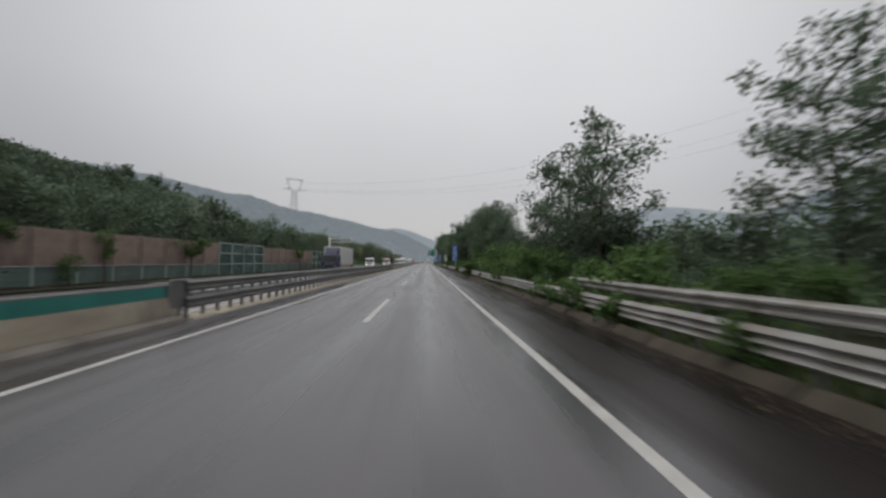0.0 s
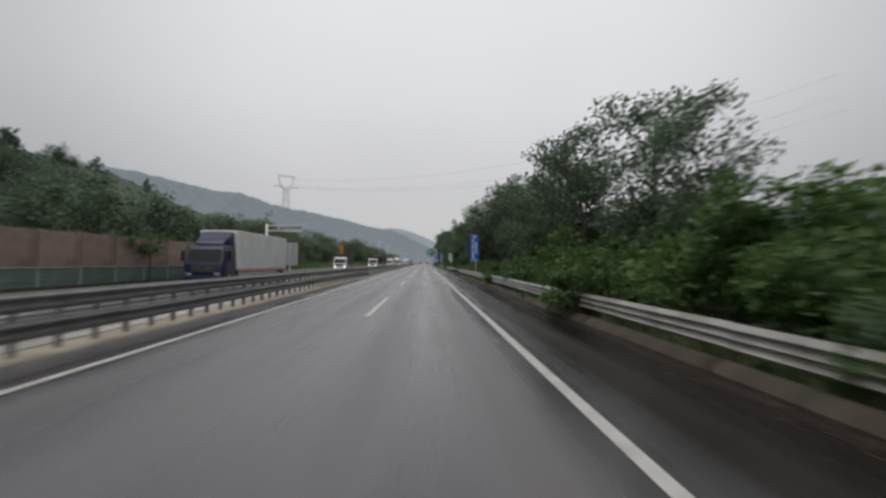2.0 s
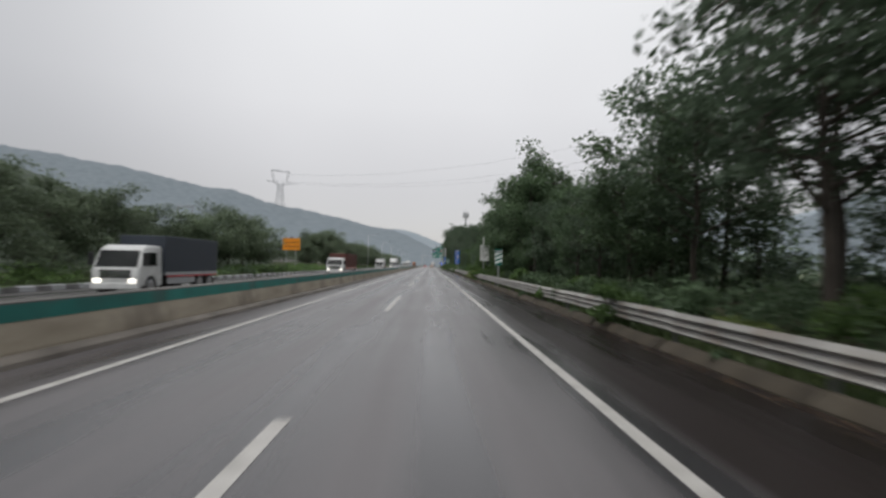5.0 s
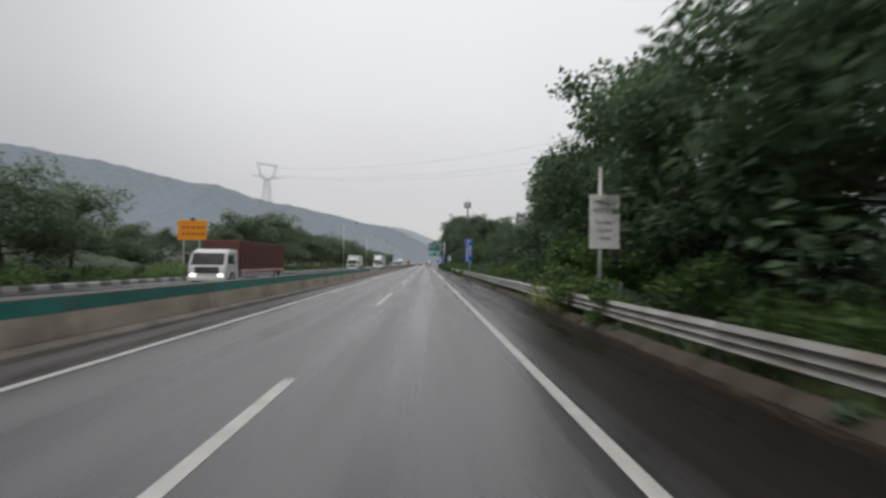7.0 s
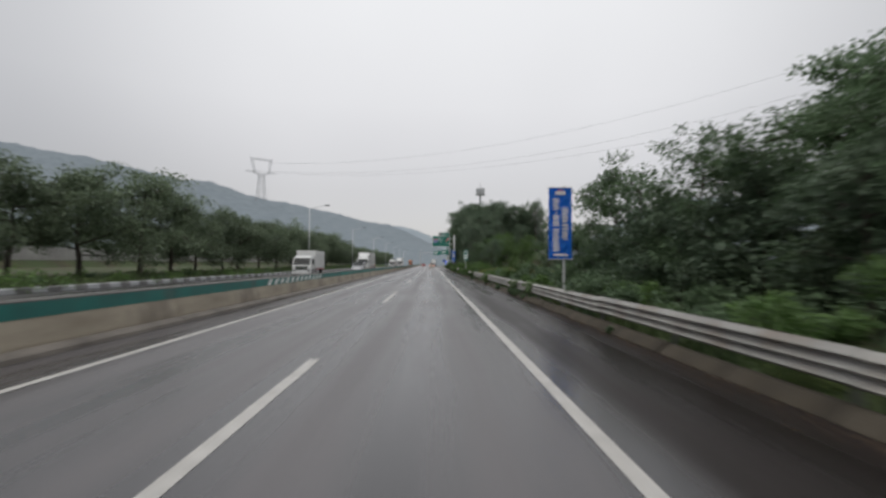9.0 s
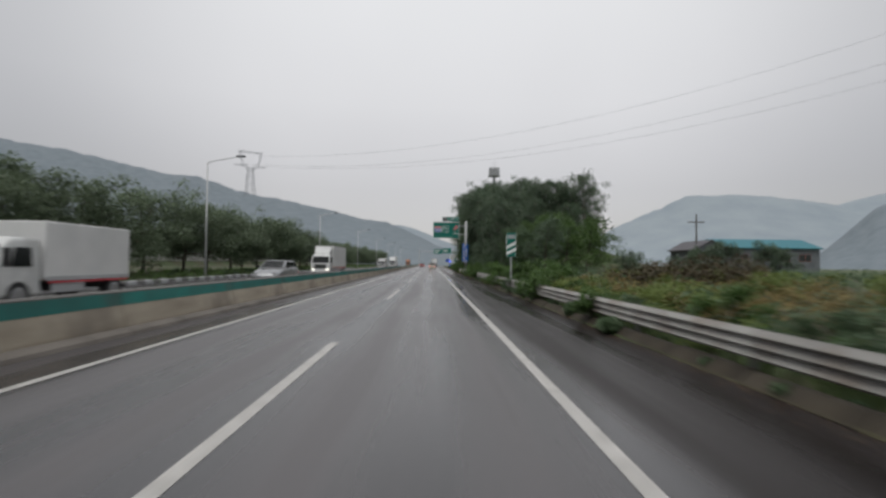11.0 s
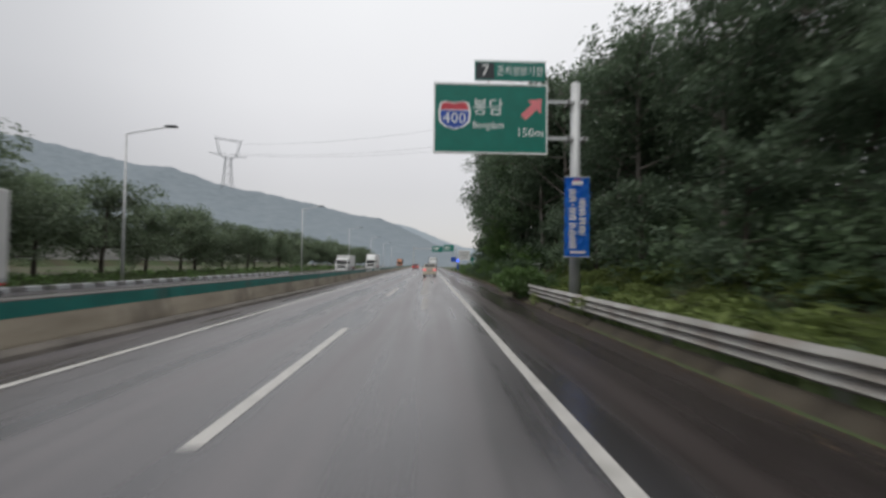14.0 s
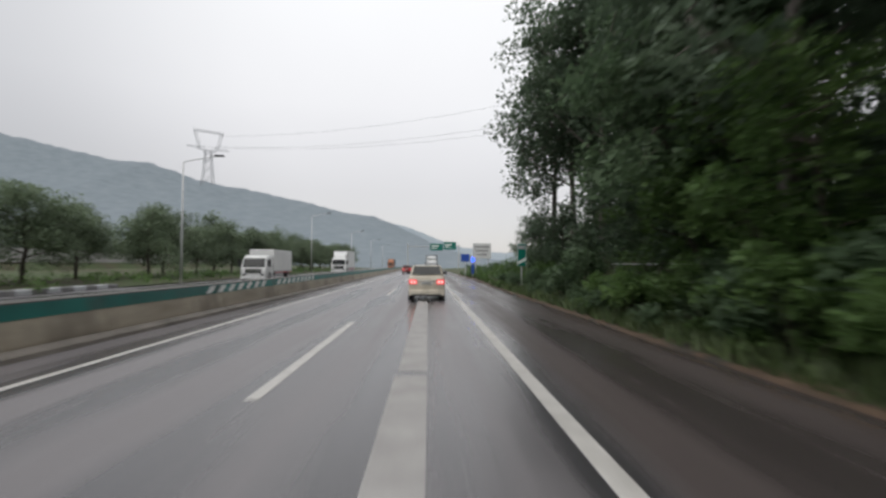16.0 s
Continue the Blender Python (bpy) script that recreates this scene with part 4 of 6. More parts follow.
for x, y, s in ((4.9, 12.3, 0.9), (4.8, 15.6, 1.0), (4.85, 18.5, 1.05), (4.8, 21.0, 0.9), (4.75, 7.4, 0.7), (4.75, 43.5, 0.7), (4.65, 53.4, 1.4), (4.6, 54.4, 1.25), (4.75, 55.8, 0.8), (4.8, 73.9, 1.0),
                (4.8, 75.2, 0.85), (4.8, 109.5, 1.0), (4.8, 117.5, 0.7), (4.85, 146.8, 0.8), (4.75, 149.6, 1.05), (4.8, 176.0, 0.8), (4.8, 195.5, 1.1), (4.8, 199.0, 1.0),
                (4.8, 212, 0.9), (4.8, 224.8, 0.9), (4.8, 232.0, 1.25), (4.85, 234.0, 1.0), (4.8, 241.5, 0.9), (5.2, 236.5, 1.0), (5.3, 239.5, 0.95), (5.2, 244.0, 1.4), (5.3, 247.0, 1.3), (5.2, 253.0, 0.9), (4.8, 250.6, 0.8), (4.7, 260.2, 1.2), (4.75, 261.2, 1.0),
                (4.8, 266.0, 1.5), (4.85, 268.2, 1.2), (4.66, 293.0, 1.5), (4.72, 292.0, 1.25), (5.0, 290.8, 1.2), (4.8, 299.6, 0.9)):
    plant(VINE, rt, x, y, 0.08, s)

for k in range(16):
    x, y = rt.uniform(4.3, 4.6), rt.uniform(222, 272)
    plant(GREEN + YELLOW, rt, x, y, 0.05, rt.uniform(0.25, 0.45))
for k in range(46):
    x, y = 7.5 + 20 * rt.random(), rt.uniform(222, 262)
    plant(YELLOW, rt, x, y, verge_z(x, y) - 0.05, rt.uniform(0.7, 1.2))
for k in range(16):
    x, y = 6.0 + 3 * rt.random(), rt.uniform(225, 241)
    plant(YELLOW, rt, x, y, verge_z(x, y) - 0.05, rt.uniform(0.5, 0.9))
for k in range(9):
    x, y = 20 + 2.1 * k, rt.uniform(259, 266)
    plant(BACK, rt, x, y, verge_z(x, y), rt.uniform(0.26, 0.36) * (1.0 if k < 4 else 1.35))

for x, y, s in ((7.0, 311.5, 1.05), (6.9, 315.2, 1.2), (7.1, 318.4, 0.9), (6.9, 328.0, 1.1), (7.0, 303.5, 1.0)):
    plant(GREEN, rt, x, y, verge_z(x, y) - 0.05, s)
for x, y, s in ((6.5, 311.2, 0.8), (6.3, 313.0, 0.75), (6.6, 316.6, 0.7), (6.4, 321.5, 0.6)):
    plant(GREEN + BRIGHT, rx, x, y, verge_z(x, y) - 0.05, s)

# plants beyond the opposite carriageway
y = -14.0
while y < 93:
    for lo, hi in ((-23.5, -21.5), (-29.5, -26.5)):
        x = rt.uniform(lo, hi)
        plant(BACK, rt, x, y + rt.uniform(-1.5, 1.5), left_z(x, y), rt.uniform(0.66, 0.9))
    y += rt.uniform(5.0, 6.6)
for x, y, s in ((-24.0, 98.5, 0.82), (-28.0, 104, 0.9)):
    plant(ROW, rt, x, y, left_z(x, y), s)
y = 112.0
while y < 470:
    x = rt.uniform(-27.0, -25.2)
    if 178 < y < 199:
        x -= 8
    plant(ROW, rt, x, y, left_z(x, y), rt.uniform(0.78, 1.04) * (0.66 if 174 < y < 203 else 0.98 if y < 150 else 1.08 if 215 < y < 292 else 1.0 if y < 312 else 0.9))
    y += rt.uniform(4.6, 7.4)
y = 118.0
while y < 420:
    x = rt.uniform(-53, -47)
    plant(ROW, rt, x, y, left_z(x, y), rt.uniform(0.7, 0.92) * (0.7 if 174 < y < 208 else 1.0))
    y += rt.uniform(7.0, 11.0)
y = 96.0
while y < 300:
    x = rt.uniform(-23.5, -20.5)
    plant(GREEN, rt, x, y, left_z(x, y) - 0.05, rt.uniform(0.5, 0.95) * (1.0 if y < 190 else 0.7), 0.75)
    y += rt.uniform(4.0, 6.5)
def wall_creeper(y, z0, z1, low, high, count, seed):
    """A creeper that climbs the noise wall on one stem and spreads flat along its top."""
    rng = np.random.default_rng(seed)
    c = base("wall_creeper", pose(-18.5, y, 0), "green creeper climbing over the brown noise wall", "creeper", "wall creepers")
    paths, centres, radii = [([(0.1, 0, 0.0), (0.06, 0.1, z0 * 0.6), (0.08, -0.05, z0), (0.1, 0.05, z1 * 0.92)], [0.05, 0.045, 0.04, 0.015])], [], []
    for i in range(int(count / 55)):
        f = rng.random()
        w = low + (high - low) * f
        p = (0.12 + 0.1 * rng.random(), rng.uniform(-w, w), z0 + (z1 - z0) * f)
        centres.append(p), radii.append(rng.uniform(0.2, 0.38))
        if i % 3 == 0:
            paths.append(([(0.07, 0, z0 * 0.9), (0.1, p[1] * 0.6, p[2] - 0.15), p], [0.02, 0.014, 0.005]))
    v, f = tubes(paths)
    link("stem", mesh_from("stem", v, f, M["bark"]), c)
    v, f = leaves(rng, centres, np.array(radii), count, 0.16, simple=True)
    v = [(max(q[0], 0.09) if q[2] < 2.97 else q[0], q[1], q[2]) for q in v]
    link("foliage", mesh_from("foliage", v, f, M["leaf_bright"]), c)
    return c


for k, spec in enumerate(((21.6, 2.3, 3.2, 0.9, 1.3, 900), (26.1, 0.3, 1.6, 0.4, 0.9, 500), (28.9, 1.3, 3.1, 0.35, 0.8, 800), (39.3, 1.9, 3.25, 0.7, 4.2, 2000), (72.3, 2.0, 3.2, 1.2, 4.0, 1500))):
    wall_creeper(*spec, 400 + k)


def grass(name, seed, count, place, label):
    """Grass blades as narrow folded tufts."""
    rng = np.random.default_rng(seed)
    verts, faces = [], []
    for i in range(count):
        x, y, z = place(rng)
        h, a = rng.uniform(0.16, 0.5), rng.random() * math.tau
        dx, dy, b = math.cos(a) * 0.035, math.sin(a) * 0.035, rng.normal(size=2) * 0.12
        k = len(verts)
        verts += [(x - dx, y - dy, z), (x + dx, y + dy, z), (x + dx * 0.6 + b[0] * 0.5, y + dy * 0.6 + b[1] * 0.5, z + h * 0.65), (x + b[0], y + b[1], z + h)]
        faces += [(k, k + 1, k + 2), (k, k + 2, k + 3)]
    return tagged(link(name, mesh_from(name, verts, faces, M["grass"])), label, "grass", kind="stuff")


def near_place(r):
    x, y = 4.8 + 2.4 * r.random() ** 1.2, r.uniform(-4, 345)
    x += 0.47 * smooth_step(296, 304, y)
    return x, y, verge_z(x, y)


def far_place(r):
    x, y = -19.9 - 6.5 * r.random(), r.uniform(98, 330)
    return x, y, left_z(x, y)


def litter(name, seed, count, label):
    """Fallen leaves and grit washed against the kerb, lying flat."""
    rng = np.random.default_rng(seed)
    verts, faces = [], []
    for i in range(count):
        y = rng.uniform(-6, 345)
        edge = 4.22 + kerb_shift(y) + 0.6 * smooth_step(296, 304, y)
        drift = 0.25 + 0.75 * max(0.0, noise.noise((y * 0.12, 4.0, 0.0)) + 0.25)
        x = edge - abs(rng.normal()) * (0.35 if y > 30 else 0.6) * drift
        s, a, k = rng.uniform(0.015, 0.05), rng.random() * math.tau, len(verts)
        c, d = math.cos(a) * s, math.sin(a) * s
        verts += [(x - c, y - d, 0.004), (x + d * 0.5, y - c * 0.5, 0.012), (x + c, y + d, 0.006), (x - d * 0.5, y + c * 0.5, 0.009)]
        faces.append((k, k + 1, k + 2, k + 3))
    return tagged(link(name, mesh_from(name, verts, faces, M["litter"])), label, "leaf litter", kind="stuff")


litter("leaf_litter", 8, 11000, "wet brown leaf litter and grit along the kerb")
grass("verge_grass", 5, 42000, near_place, "rank yellow-green grass behind the kerb")
grass("far_grass", 6, 26000, far_place, "rough green grass beyond the far kerb")


# ---------------------------------------------------------------- hills
def ridge(name, crest, depth, mat, label, seed, rough, step):
    """A wooded ridge: from its crest line (x, y, z) it falls away in front and behind."""
    verts, faces, rows = [], [], [(-1.0, 0.0), (-0.75, 0.22), (-0.5, 0.47), (-0.3, 0.68), (-0.15, 0.86), (-0.05, 0.97), (0.0, 1.0), (0.1, 0.95), (0.5, 0.5), (1.0, 0.0)]
    pts = []
    for (a, b) in zip(crest[:-1], crest[1:]):
        k = max(1, int((Vector(b) - Vector(a)).length / step))
        pts += [Vector(a).lerp(Vector(b), i / k) for i in range(k)]
    pts.append(Vector(crest[-1]))
    for i, p in enumerate(pts):
        t = pts[min(i + 3, len(pts) - 1)] - pts[max(i - 3, 0)]
        out = Vector((t.y, -t.x, 0)).normalized()
        for f, g in rows:
            q = p + out * (-f) * depth
            z = p.z * g
            q.z = z + rough * g * (noise.noise((q.x / step / 2.2, q.y / step / 2.2, seed)) + 0.6 * noise.noise((q.x / step, q.y / step, seed + 5)) + 1.2 * noise.noise((q.x / step / 9, q.y / step / 9, seed))) - 1.0
            verts.append(q)
    k = len(rows)
    faces = [(j * k + i, j * k + i + 1, (j + 1) * k + i + 1, (j + 1) * k + i) for j in range(len(pts) - 1) for i in range(k - 1)]
    return tagged(link(name, mesh_from(name, verts, faces, mat, True)), label, "hill", kind="structure")


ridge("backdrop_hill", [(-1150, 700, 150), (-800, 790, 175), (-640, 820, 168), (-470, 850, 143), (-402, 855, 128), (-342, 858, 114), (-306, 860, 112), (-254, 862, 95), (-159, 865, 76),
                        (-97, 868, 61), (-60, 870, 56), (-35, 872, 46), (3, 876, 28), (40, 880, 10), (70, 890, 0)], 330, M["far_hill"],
      "wooded ridge beside the valley, coloured blue-grey for mist", 1.0, 1.9, 6)
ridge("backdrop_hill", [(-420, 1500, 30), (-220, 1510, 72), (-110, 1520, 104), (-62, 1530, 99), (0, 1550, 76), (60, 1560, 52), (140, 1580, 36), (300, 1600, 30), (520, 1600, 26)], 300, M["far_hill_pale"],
      "far ridge coloured pale to stand for rain mist", 2.0, 4.0, 12)
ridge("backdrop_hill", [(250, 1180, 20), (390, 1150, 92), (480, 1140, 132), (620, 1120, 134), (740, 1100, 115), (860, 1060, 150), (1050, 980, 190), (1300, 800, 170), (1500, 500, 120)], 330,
      M["far_hill_pale"], "mountain beyond the valley, coloured pale for mist", 3.0, 4.0, 12)
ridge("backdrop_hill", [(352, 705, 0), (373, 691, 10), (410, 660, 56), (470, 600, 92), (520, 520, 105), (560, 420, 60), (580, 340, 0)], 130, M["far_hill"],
      "wooded slope beside the open land, coloured blue-grey for mist", 5.0, 1.9, 5)
ridge("near_hill", [(-120, -160, 34), (-100, -60, 30), (-92, 20, 25), (-90, 90, 24.5), (-84, 140, 25), (-78, 172, 23.0), (-75, 194, 16), (-70, 216, 0)], 55, M["near_hill"],
      "dark wooded hillside behind the noise wall", 4.0, 1.6, 2.5)
hill_z = lambda x, y: max(0.3, (23.5 - 0.015 * y) * smooth_step(-36, -90, x) * (1 - smooth_step(165, 212, y)))
for k in range(26):
    y = -70 + 270 * rt.random()
    x = -58 - 36 * rt.random() ** 0.7
    plant(BACK if rt.random() < 0.85 else PINE, rt, x, y, hill_z(x, y) - 0.8, rt.uniform(0.7, 1.0))
for x, y in ((-74, 172), (-73, 181), (-79, 160), (-70, 190), (-84, 140)):
    plant(PINE, rt, x, y, hill_z(x, y) - 0.8, rt.uniform(0.8, 1.0))


def canopy(name, seed, count, place, size, mat, label):
    """Far tree tops as heaped leaf clumps on a slope."""
    rng = np.random.default_rng(seed)
    centres, radii = [], []
    for i in range(count // 45):
        x, y, z, r = place(rng)
        centres.append((x, y, z)), radii.append(r)
    v, f = leaves(rng, centres, np.array(radii), count, size, simple=True)
    return tagged(link(name, mesh_from(name, v, f, mat)), label, "woods", kind="stuff")


def hill_place(r):
    x, y = r.uniform(-94, -34), r.uniform(-90, 205)
    return x, y, hill_z(x, y) + 1.9, r.uniform(1.6, 3.0)


canopy("hill_woods", 41, 170000, hill_place, 0.85, M["leaf_grey"], "dense mixed woods covering the hillside")

rb = random.Random(5)
for x, y, s in ((8.5, 311.0, 1.15), (8.8, 322.5, 1.2), (9.9, 327.0, 1.2)):
    plant(DARK, rb, x, y, verge_z(x, y), s)
for x, y, s in ((7.9, 316.6, 0.66), (8.3, 319.6, 0.7), (7.8, 321.6, 0.5)):
    plant(LIGHT, rb, x, y, verge_z(x, y), s)
for x, y, s in ((7.7, 306.0, 1.1), (7.6, 316.5, 1.2), (8.0, 320.0, 1.3)):
    plant(BRIGHT, rb, x, y, verge_z(x, y) - 0.05, s)
for x, y, s in ((12.4, 284.5, 0.70), (13.6, 277.5, 0.58)):
    plant(GROVE, rb, x, y, verge_z(x, y), s)


# ---------------------------------------------------------------- lettering
def words(text, size, mat, parent, x, y, z, label="", name="lettering", width=None):
    """Flat letters that face the traffic, centred at x, z."""
    cu = bpy.data.curves.new("words", "FONT")
    cu.body, cu.size, cu.align_x, cu.align_y, cu.extrude, cu.resolution_u = text, size, "CENTER", "CENTER", 0.002, 2
    tmp = new("words_tmp", cu)
    bpy.context.view_layer.update()
    me = bpy.data.meshes.new_from_object(tmp.evaluated_get(bpy.context.evaluated_depsgraph_get()))
    bpy.data.objects.remove(tmp)
    me.materials.clear()
    me.materials.append(mat)
    ob = link(name, me, parent, pose(x, y, z, 90), label)
    if width and me.vertices:
        got = max(v.co.x for v in me.vertices) - min(v.co.x for v in me.vertices)
        ob.scale.x = width / max(got, 0.01)
    return ob


def bars(parent, mat, x, y, z0, z1, w, seed, name="lettering_bar"):
    """One unreadable character: three strokes of uneven length."""
    r = random.Random(seed)
    h = z1 - z0
    bm = box(x - w / 2, x + w / 2 * r.uniform(0.6, 1), y - 0.004, y, z0, z0 + h * 0.27)
    box(x - w / 2 * r.uniform(0.4, 1), x + w / 2, y - 0.004, y, z0 + h * 0.38, z0 + h * 0.58, bm=bm)
    box(x - w / 2, x + w / 2 * r.uniform(0.5, 1), y - 0.004, y, z0 + h * 0.70, z1, bm=bm)
    part(name, bm, mat, parent)


# ---------------------------------------------------------------- banners and signs on the nearside
def banner(x, y, z0, z1, label, pole=True):
    """A blue cloth banner on arms, with two columns of white writing and an arrow at the foot."""
    b = base("roadside_banner", pose(x, y, 0), label, "banner", "blue banners")
    w = 0.83
    bm = bmesh.new()
    nx, nz = 6, 12
    vs = [[bm.verts.new((-w / 2 + w * i / nx, 0.02 * math.sin(2.2 * j + 1.7 * i), z0 + (z1 - z0) * j / nz)) for i in range(nx + 1)] for j in range(nz + 1)]
    for j in range(nz):
        for i in range(nx):
            bm.faces.new((vs[j][i], vs[j][i + 1], vs[j + 1][i + 1], vs[j + 1][i]))
    bmesh.ops.solidify(bm, geom=bm.faces[:], thickness=0.01)
    cloth = part("cloth", bm, M["blue"], b, "deep blue banner cloth")
    h = z1 - z0
    yy = -0.035
    part("emblem", box(-0.18, 0.18, yy, yy + 0.004, z1 - 0.10 * h, z1 - 0.05 * h, 0.0), M["white"], cloth, "pale emblem patch")
    part("emblem_stripe", box(-0.12, 0.10, yy, yy + 0.004, z1 - 0.045 * h, z1 - 0.03 * h), M["sign_red"], cloth)
    for k, f in enumerate((0.19, 0.275, 0.42, 0.505, 0.61, 0.695, 0.775, 0.855)):
        bars(cloth, M["white"], -0.15, yy, z1 - (f + 0.034) * h, z1 - (f - 0.034) * h, 0.25, 3 + k)
    part("lettering_dot", box(-0.18, -0.12, yy, yy + 0.004, z1 - 0.36 * h, z1 - 0.34 * h), M["white"], cloth)
    for k, f in enumerate((0.34, 0.44, 0.55, 0.655)):
        bars(cloth, M["white"], 0.17, yy, z1 - (f + 0.042) * h, z1 - (f - 0.042) * h, 0.24, 13 + k)
    for f in (0.275, 0.72):
        part("lettering_dash", box(0.07, 0.27, yy, yy + 0.004, z1 - (f + 0.006) * h, z1 - (f - 0.006) * h), M["white"], cloth)
    part("arrow", box(-0.25, 0.22, yy, yy + 0.004, z0 + 0.045 * h, z0 + 0.075 * h), M["white"], cloth)
    bm = bmesh.new()
    bm.faces.new([bm.verts.new(p) for p in ((0.2, yy, z0 + 0.035 * h), (0.3, yy, z0 + 0.06 * h), (0.2, yy, z0 + 0.085 * h))])
    part("arrow_head", bm, M["white"], cloth)
    for z in (z0, z1):
        part("banner_arm", rod((-w / 2 - 0.04, 0, z), (w / 2 + 0.04, 0, z), 0.018), M["pole"], b)
    if pole:
        part("pole", rod((0.16, 0.07, -0.2), (0.16, 0.07, z1 + 0.06), 0.045), M["pole"], b)
    return b


banner(4.72, 87.2, 1.78, 4.36, "tall blue advertising banner on a slim post behind the guardrail")
banner(4.80, 190.7, 1.80, 4.38, "tall blue advertising banner beside the shrubs")
banner(5.16, 285.25, 1.89, 4.55, "blue advertising banner strapped to the sign mast", pole=False)

sign = base("exit_direction_sign", pose(0, 285.7, 0), "green motorway exit sign on a zinc mast with side arms", "road sign")
part("mast", rod((5.30, 0.25, -0.2), (5.30, 0.25, 7.95), 0.19, 0.16, 16), M["pole"], sign, smooth=True)
part("mast_cap", rod((5.30, 0.25, 7.95), (5.30, 0.25, 8.0), 0.165, 0.08, 16), M["pole"], sign)
for z in (7.25, 5.98):
    part("arm", box(3.9, 5.7, 0.1, 0.22, z - 0.06, z + 0.06, 0.01), M["pole"], sign)
    for x in (4.98, 5.52):
        part("clamp", box(x, x + 0.1, 0.06, 0.46, z - 0.10, z + 0.10, 0.015), M["steel_dark"], sign, "dark bolted clamp")
board = part("board", box(0.40, 4.22, -0.02, 0.05, 5.40, 7.78, 0.02), M["sign_green"], sign, "green sign board")
for a in ((0.36, 4.26, 7.74, 7.80), (0.36, 4.26, 5.38, 5.43), (0.36, 0.41, 5.43, 7.74), (4.21, 4.26, 5.43, 7.74)):
    part("board_rim", box(a[0], a[1], -0.035, 0.06, a[2], a[3]), M["sign_text"], sign)
SX, SZ, PX = 0.40, 7.78, 0.0187
shield = bmesh.new()
outline = [(-0.46, 0.40), (-0.3, 0.46), (0, 0.40), (0.3, 0.46), (0.46, 0.40), (0.53, 0.1), (0.50, -0.25), (0.30, -0.44), (0, -0.52), (-0.30, -0.44), (-0.50, -0.25), (-0.53, 0.1)]
cx, cz = SX + 36 * PX, SZ - 57 * PX
shield.faces.new([shield.verts.new((cx + x * 1.06, -0.025, cz + z * 1.0)) for x, z in outline])
shield = part("shield_rim", shield, M["sign_text"], board)
for nm, mat, lo, hi, k in (("shield_top", "sign_red", 0.16, 0.5, 0.92), ("shield_body", "sign_blue", -0.6, 0.13, 0.92)):
    bm = bmesh.new()
    vs = [bm.verts.new((cx + x * k, -0.028, cz + max(lo, min(hi, z * k)))) for x, z in outline]
    bm.faces.new(vs)
    part(nm, bm, M[mat], board)
words("400", 0.52, M["sign_text"], board, cx, -0.031, cz - 0.14, "white route number", width=0.78)
words("봉담", 0.62, M["sign_text"], board, SX + 97 * PX, -0.025, SZ - 45 * PX, "white place name", width=1.02)
words("Bongdam", 0.34, M["sign_text"], board, SX + 98 * PX, -0.025, SZ - 76 * PX, "white place name", width=1.05)
words("150m", 0.42, M["sign_text"], board, SX + 174 * PX, -0.025, SZ - 89 * PX, "white distance", width=0.84)
bm = bmesh.new()
ax, az = SX + 176 * PX, SZ - 45 * PX
arrow = [(-0.36, -0.20), (0.02, 0.16), (-0.12, 0.30), (0.36, 0.36), (0.34, -0.16), (0.20, -0.02), (-0.18, -0.38)]
bm.faces.new([bm.verts.new((ax + x, -0.025, az + z)) for x, z in arrow])
part("arrow", bm, plain("arrow_pink", (0.75, 0.22, 0.24), 0.4), board, "pale red slanting arrow")
plate = part("junction_plate", box(1.75, 4.18, -0.02, 0.04, 7.90, 8.56, 0.015), M["sign_green"], sign, "small green junction plate")
part("number_field", box(1.80, 2.42, -0.028, -0.02, 7.95, 8.51), M["sign_dark"], plate)
part("plate_rim", box(1.72, 4.21, -0.015, 0.05, 8.56, 8.60), M["sign_text"], plate)
words("7", 0.55, M["sign_text"], plate, 2.11, -0.032, 8.23)
words("곤지암분기점", 0.36, M["sign_text"], plate, 3.3, -0.025, 8.23, width=1.55)
for x in (2.2, 3.0, 3.8):
    part("plate_stay", box(x, x + 0.05, 0.0, 0.03, 7.78, 7.92), M["pole"], sign)

sp = base("speed_zone_sign", pose(1.15, 149.45, 0.08), "white variable speed limit notice on a pale post", "road sign")
part("post", rod((4.28, 0.06, -0.2), (4.28, 0.06, 4.6), 0.07, 0.06, 12), M["pole"], sp, smooth=True)
face = part("board", box(3.92, 4.86, -0.02, 0.02, 2.05, 3.72, 0.01), M["white"], sp, "white notice board")
for text, z, s, w in (("가변속도", 3.46, 0.2, 0.72), ("제한구간", 3.20, 0.2, 0.72), ("Variable", 2.86, 0.17, 0.58), ("Speed", 2.62, 0.17, 0.42), ("Limit", 2.38, 0.17, 0.36)):
    words(text, s, M["ink"], face, 4.39, -0.024, z, width=w)
part("display_box", box(4.55, 5.02, -0.12, 0.12, 1.55, 2.0, 0.03), M["sign_dark"], sp, "dark electronic display box")
part("cabinet", box(4.62, 5.0, 0.1, 0.4, 0.55, 1.05, 0.02), M["pale_grey"], sp, "small roadside control cabinet")


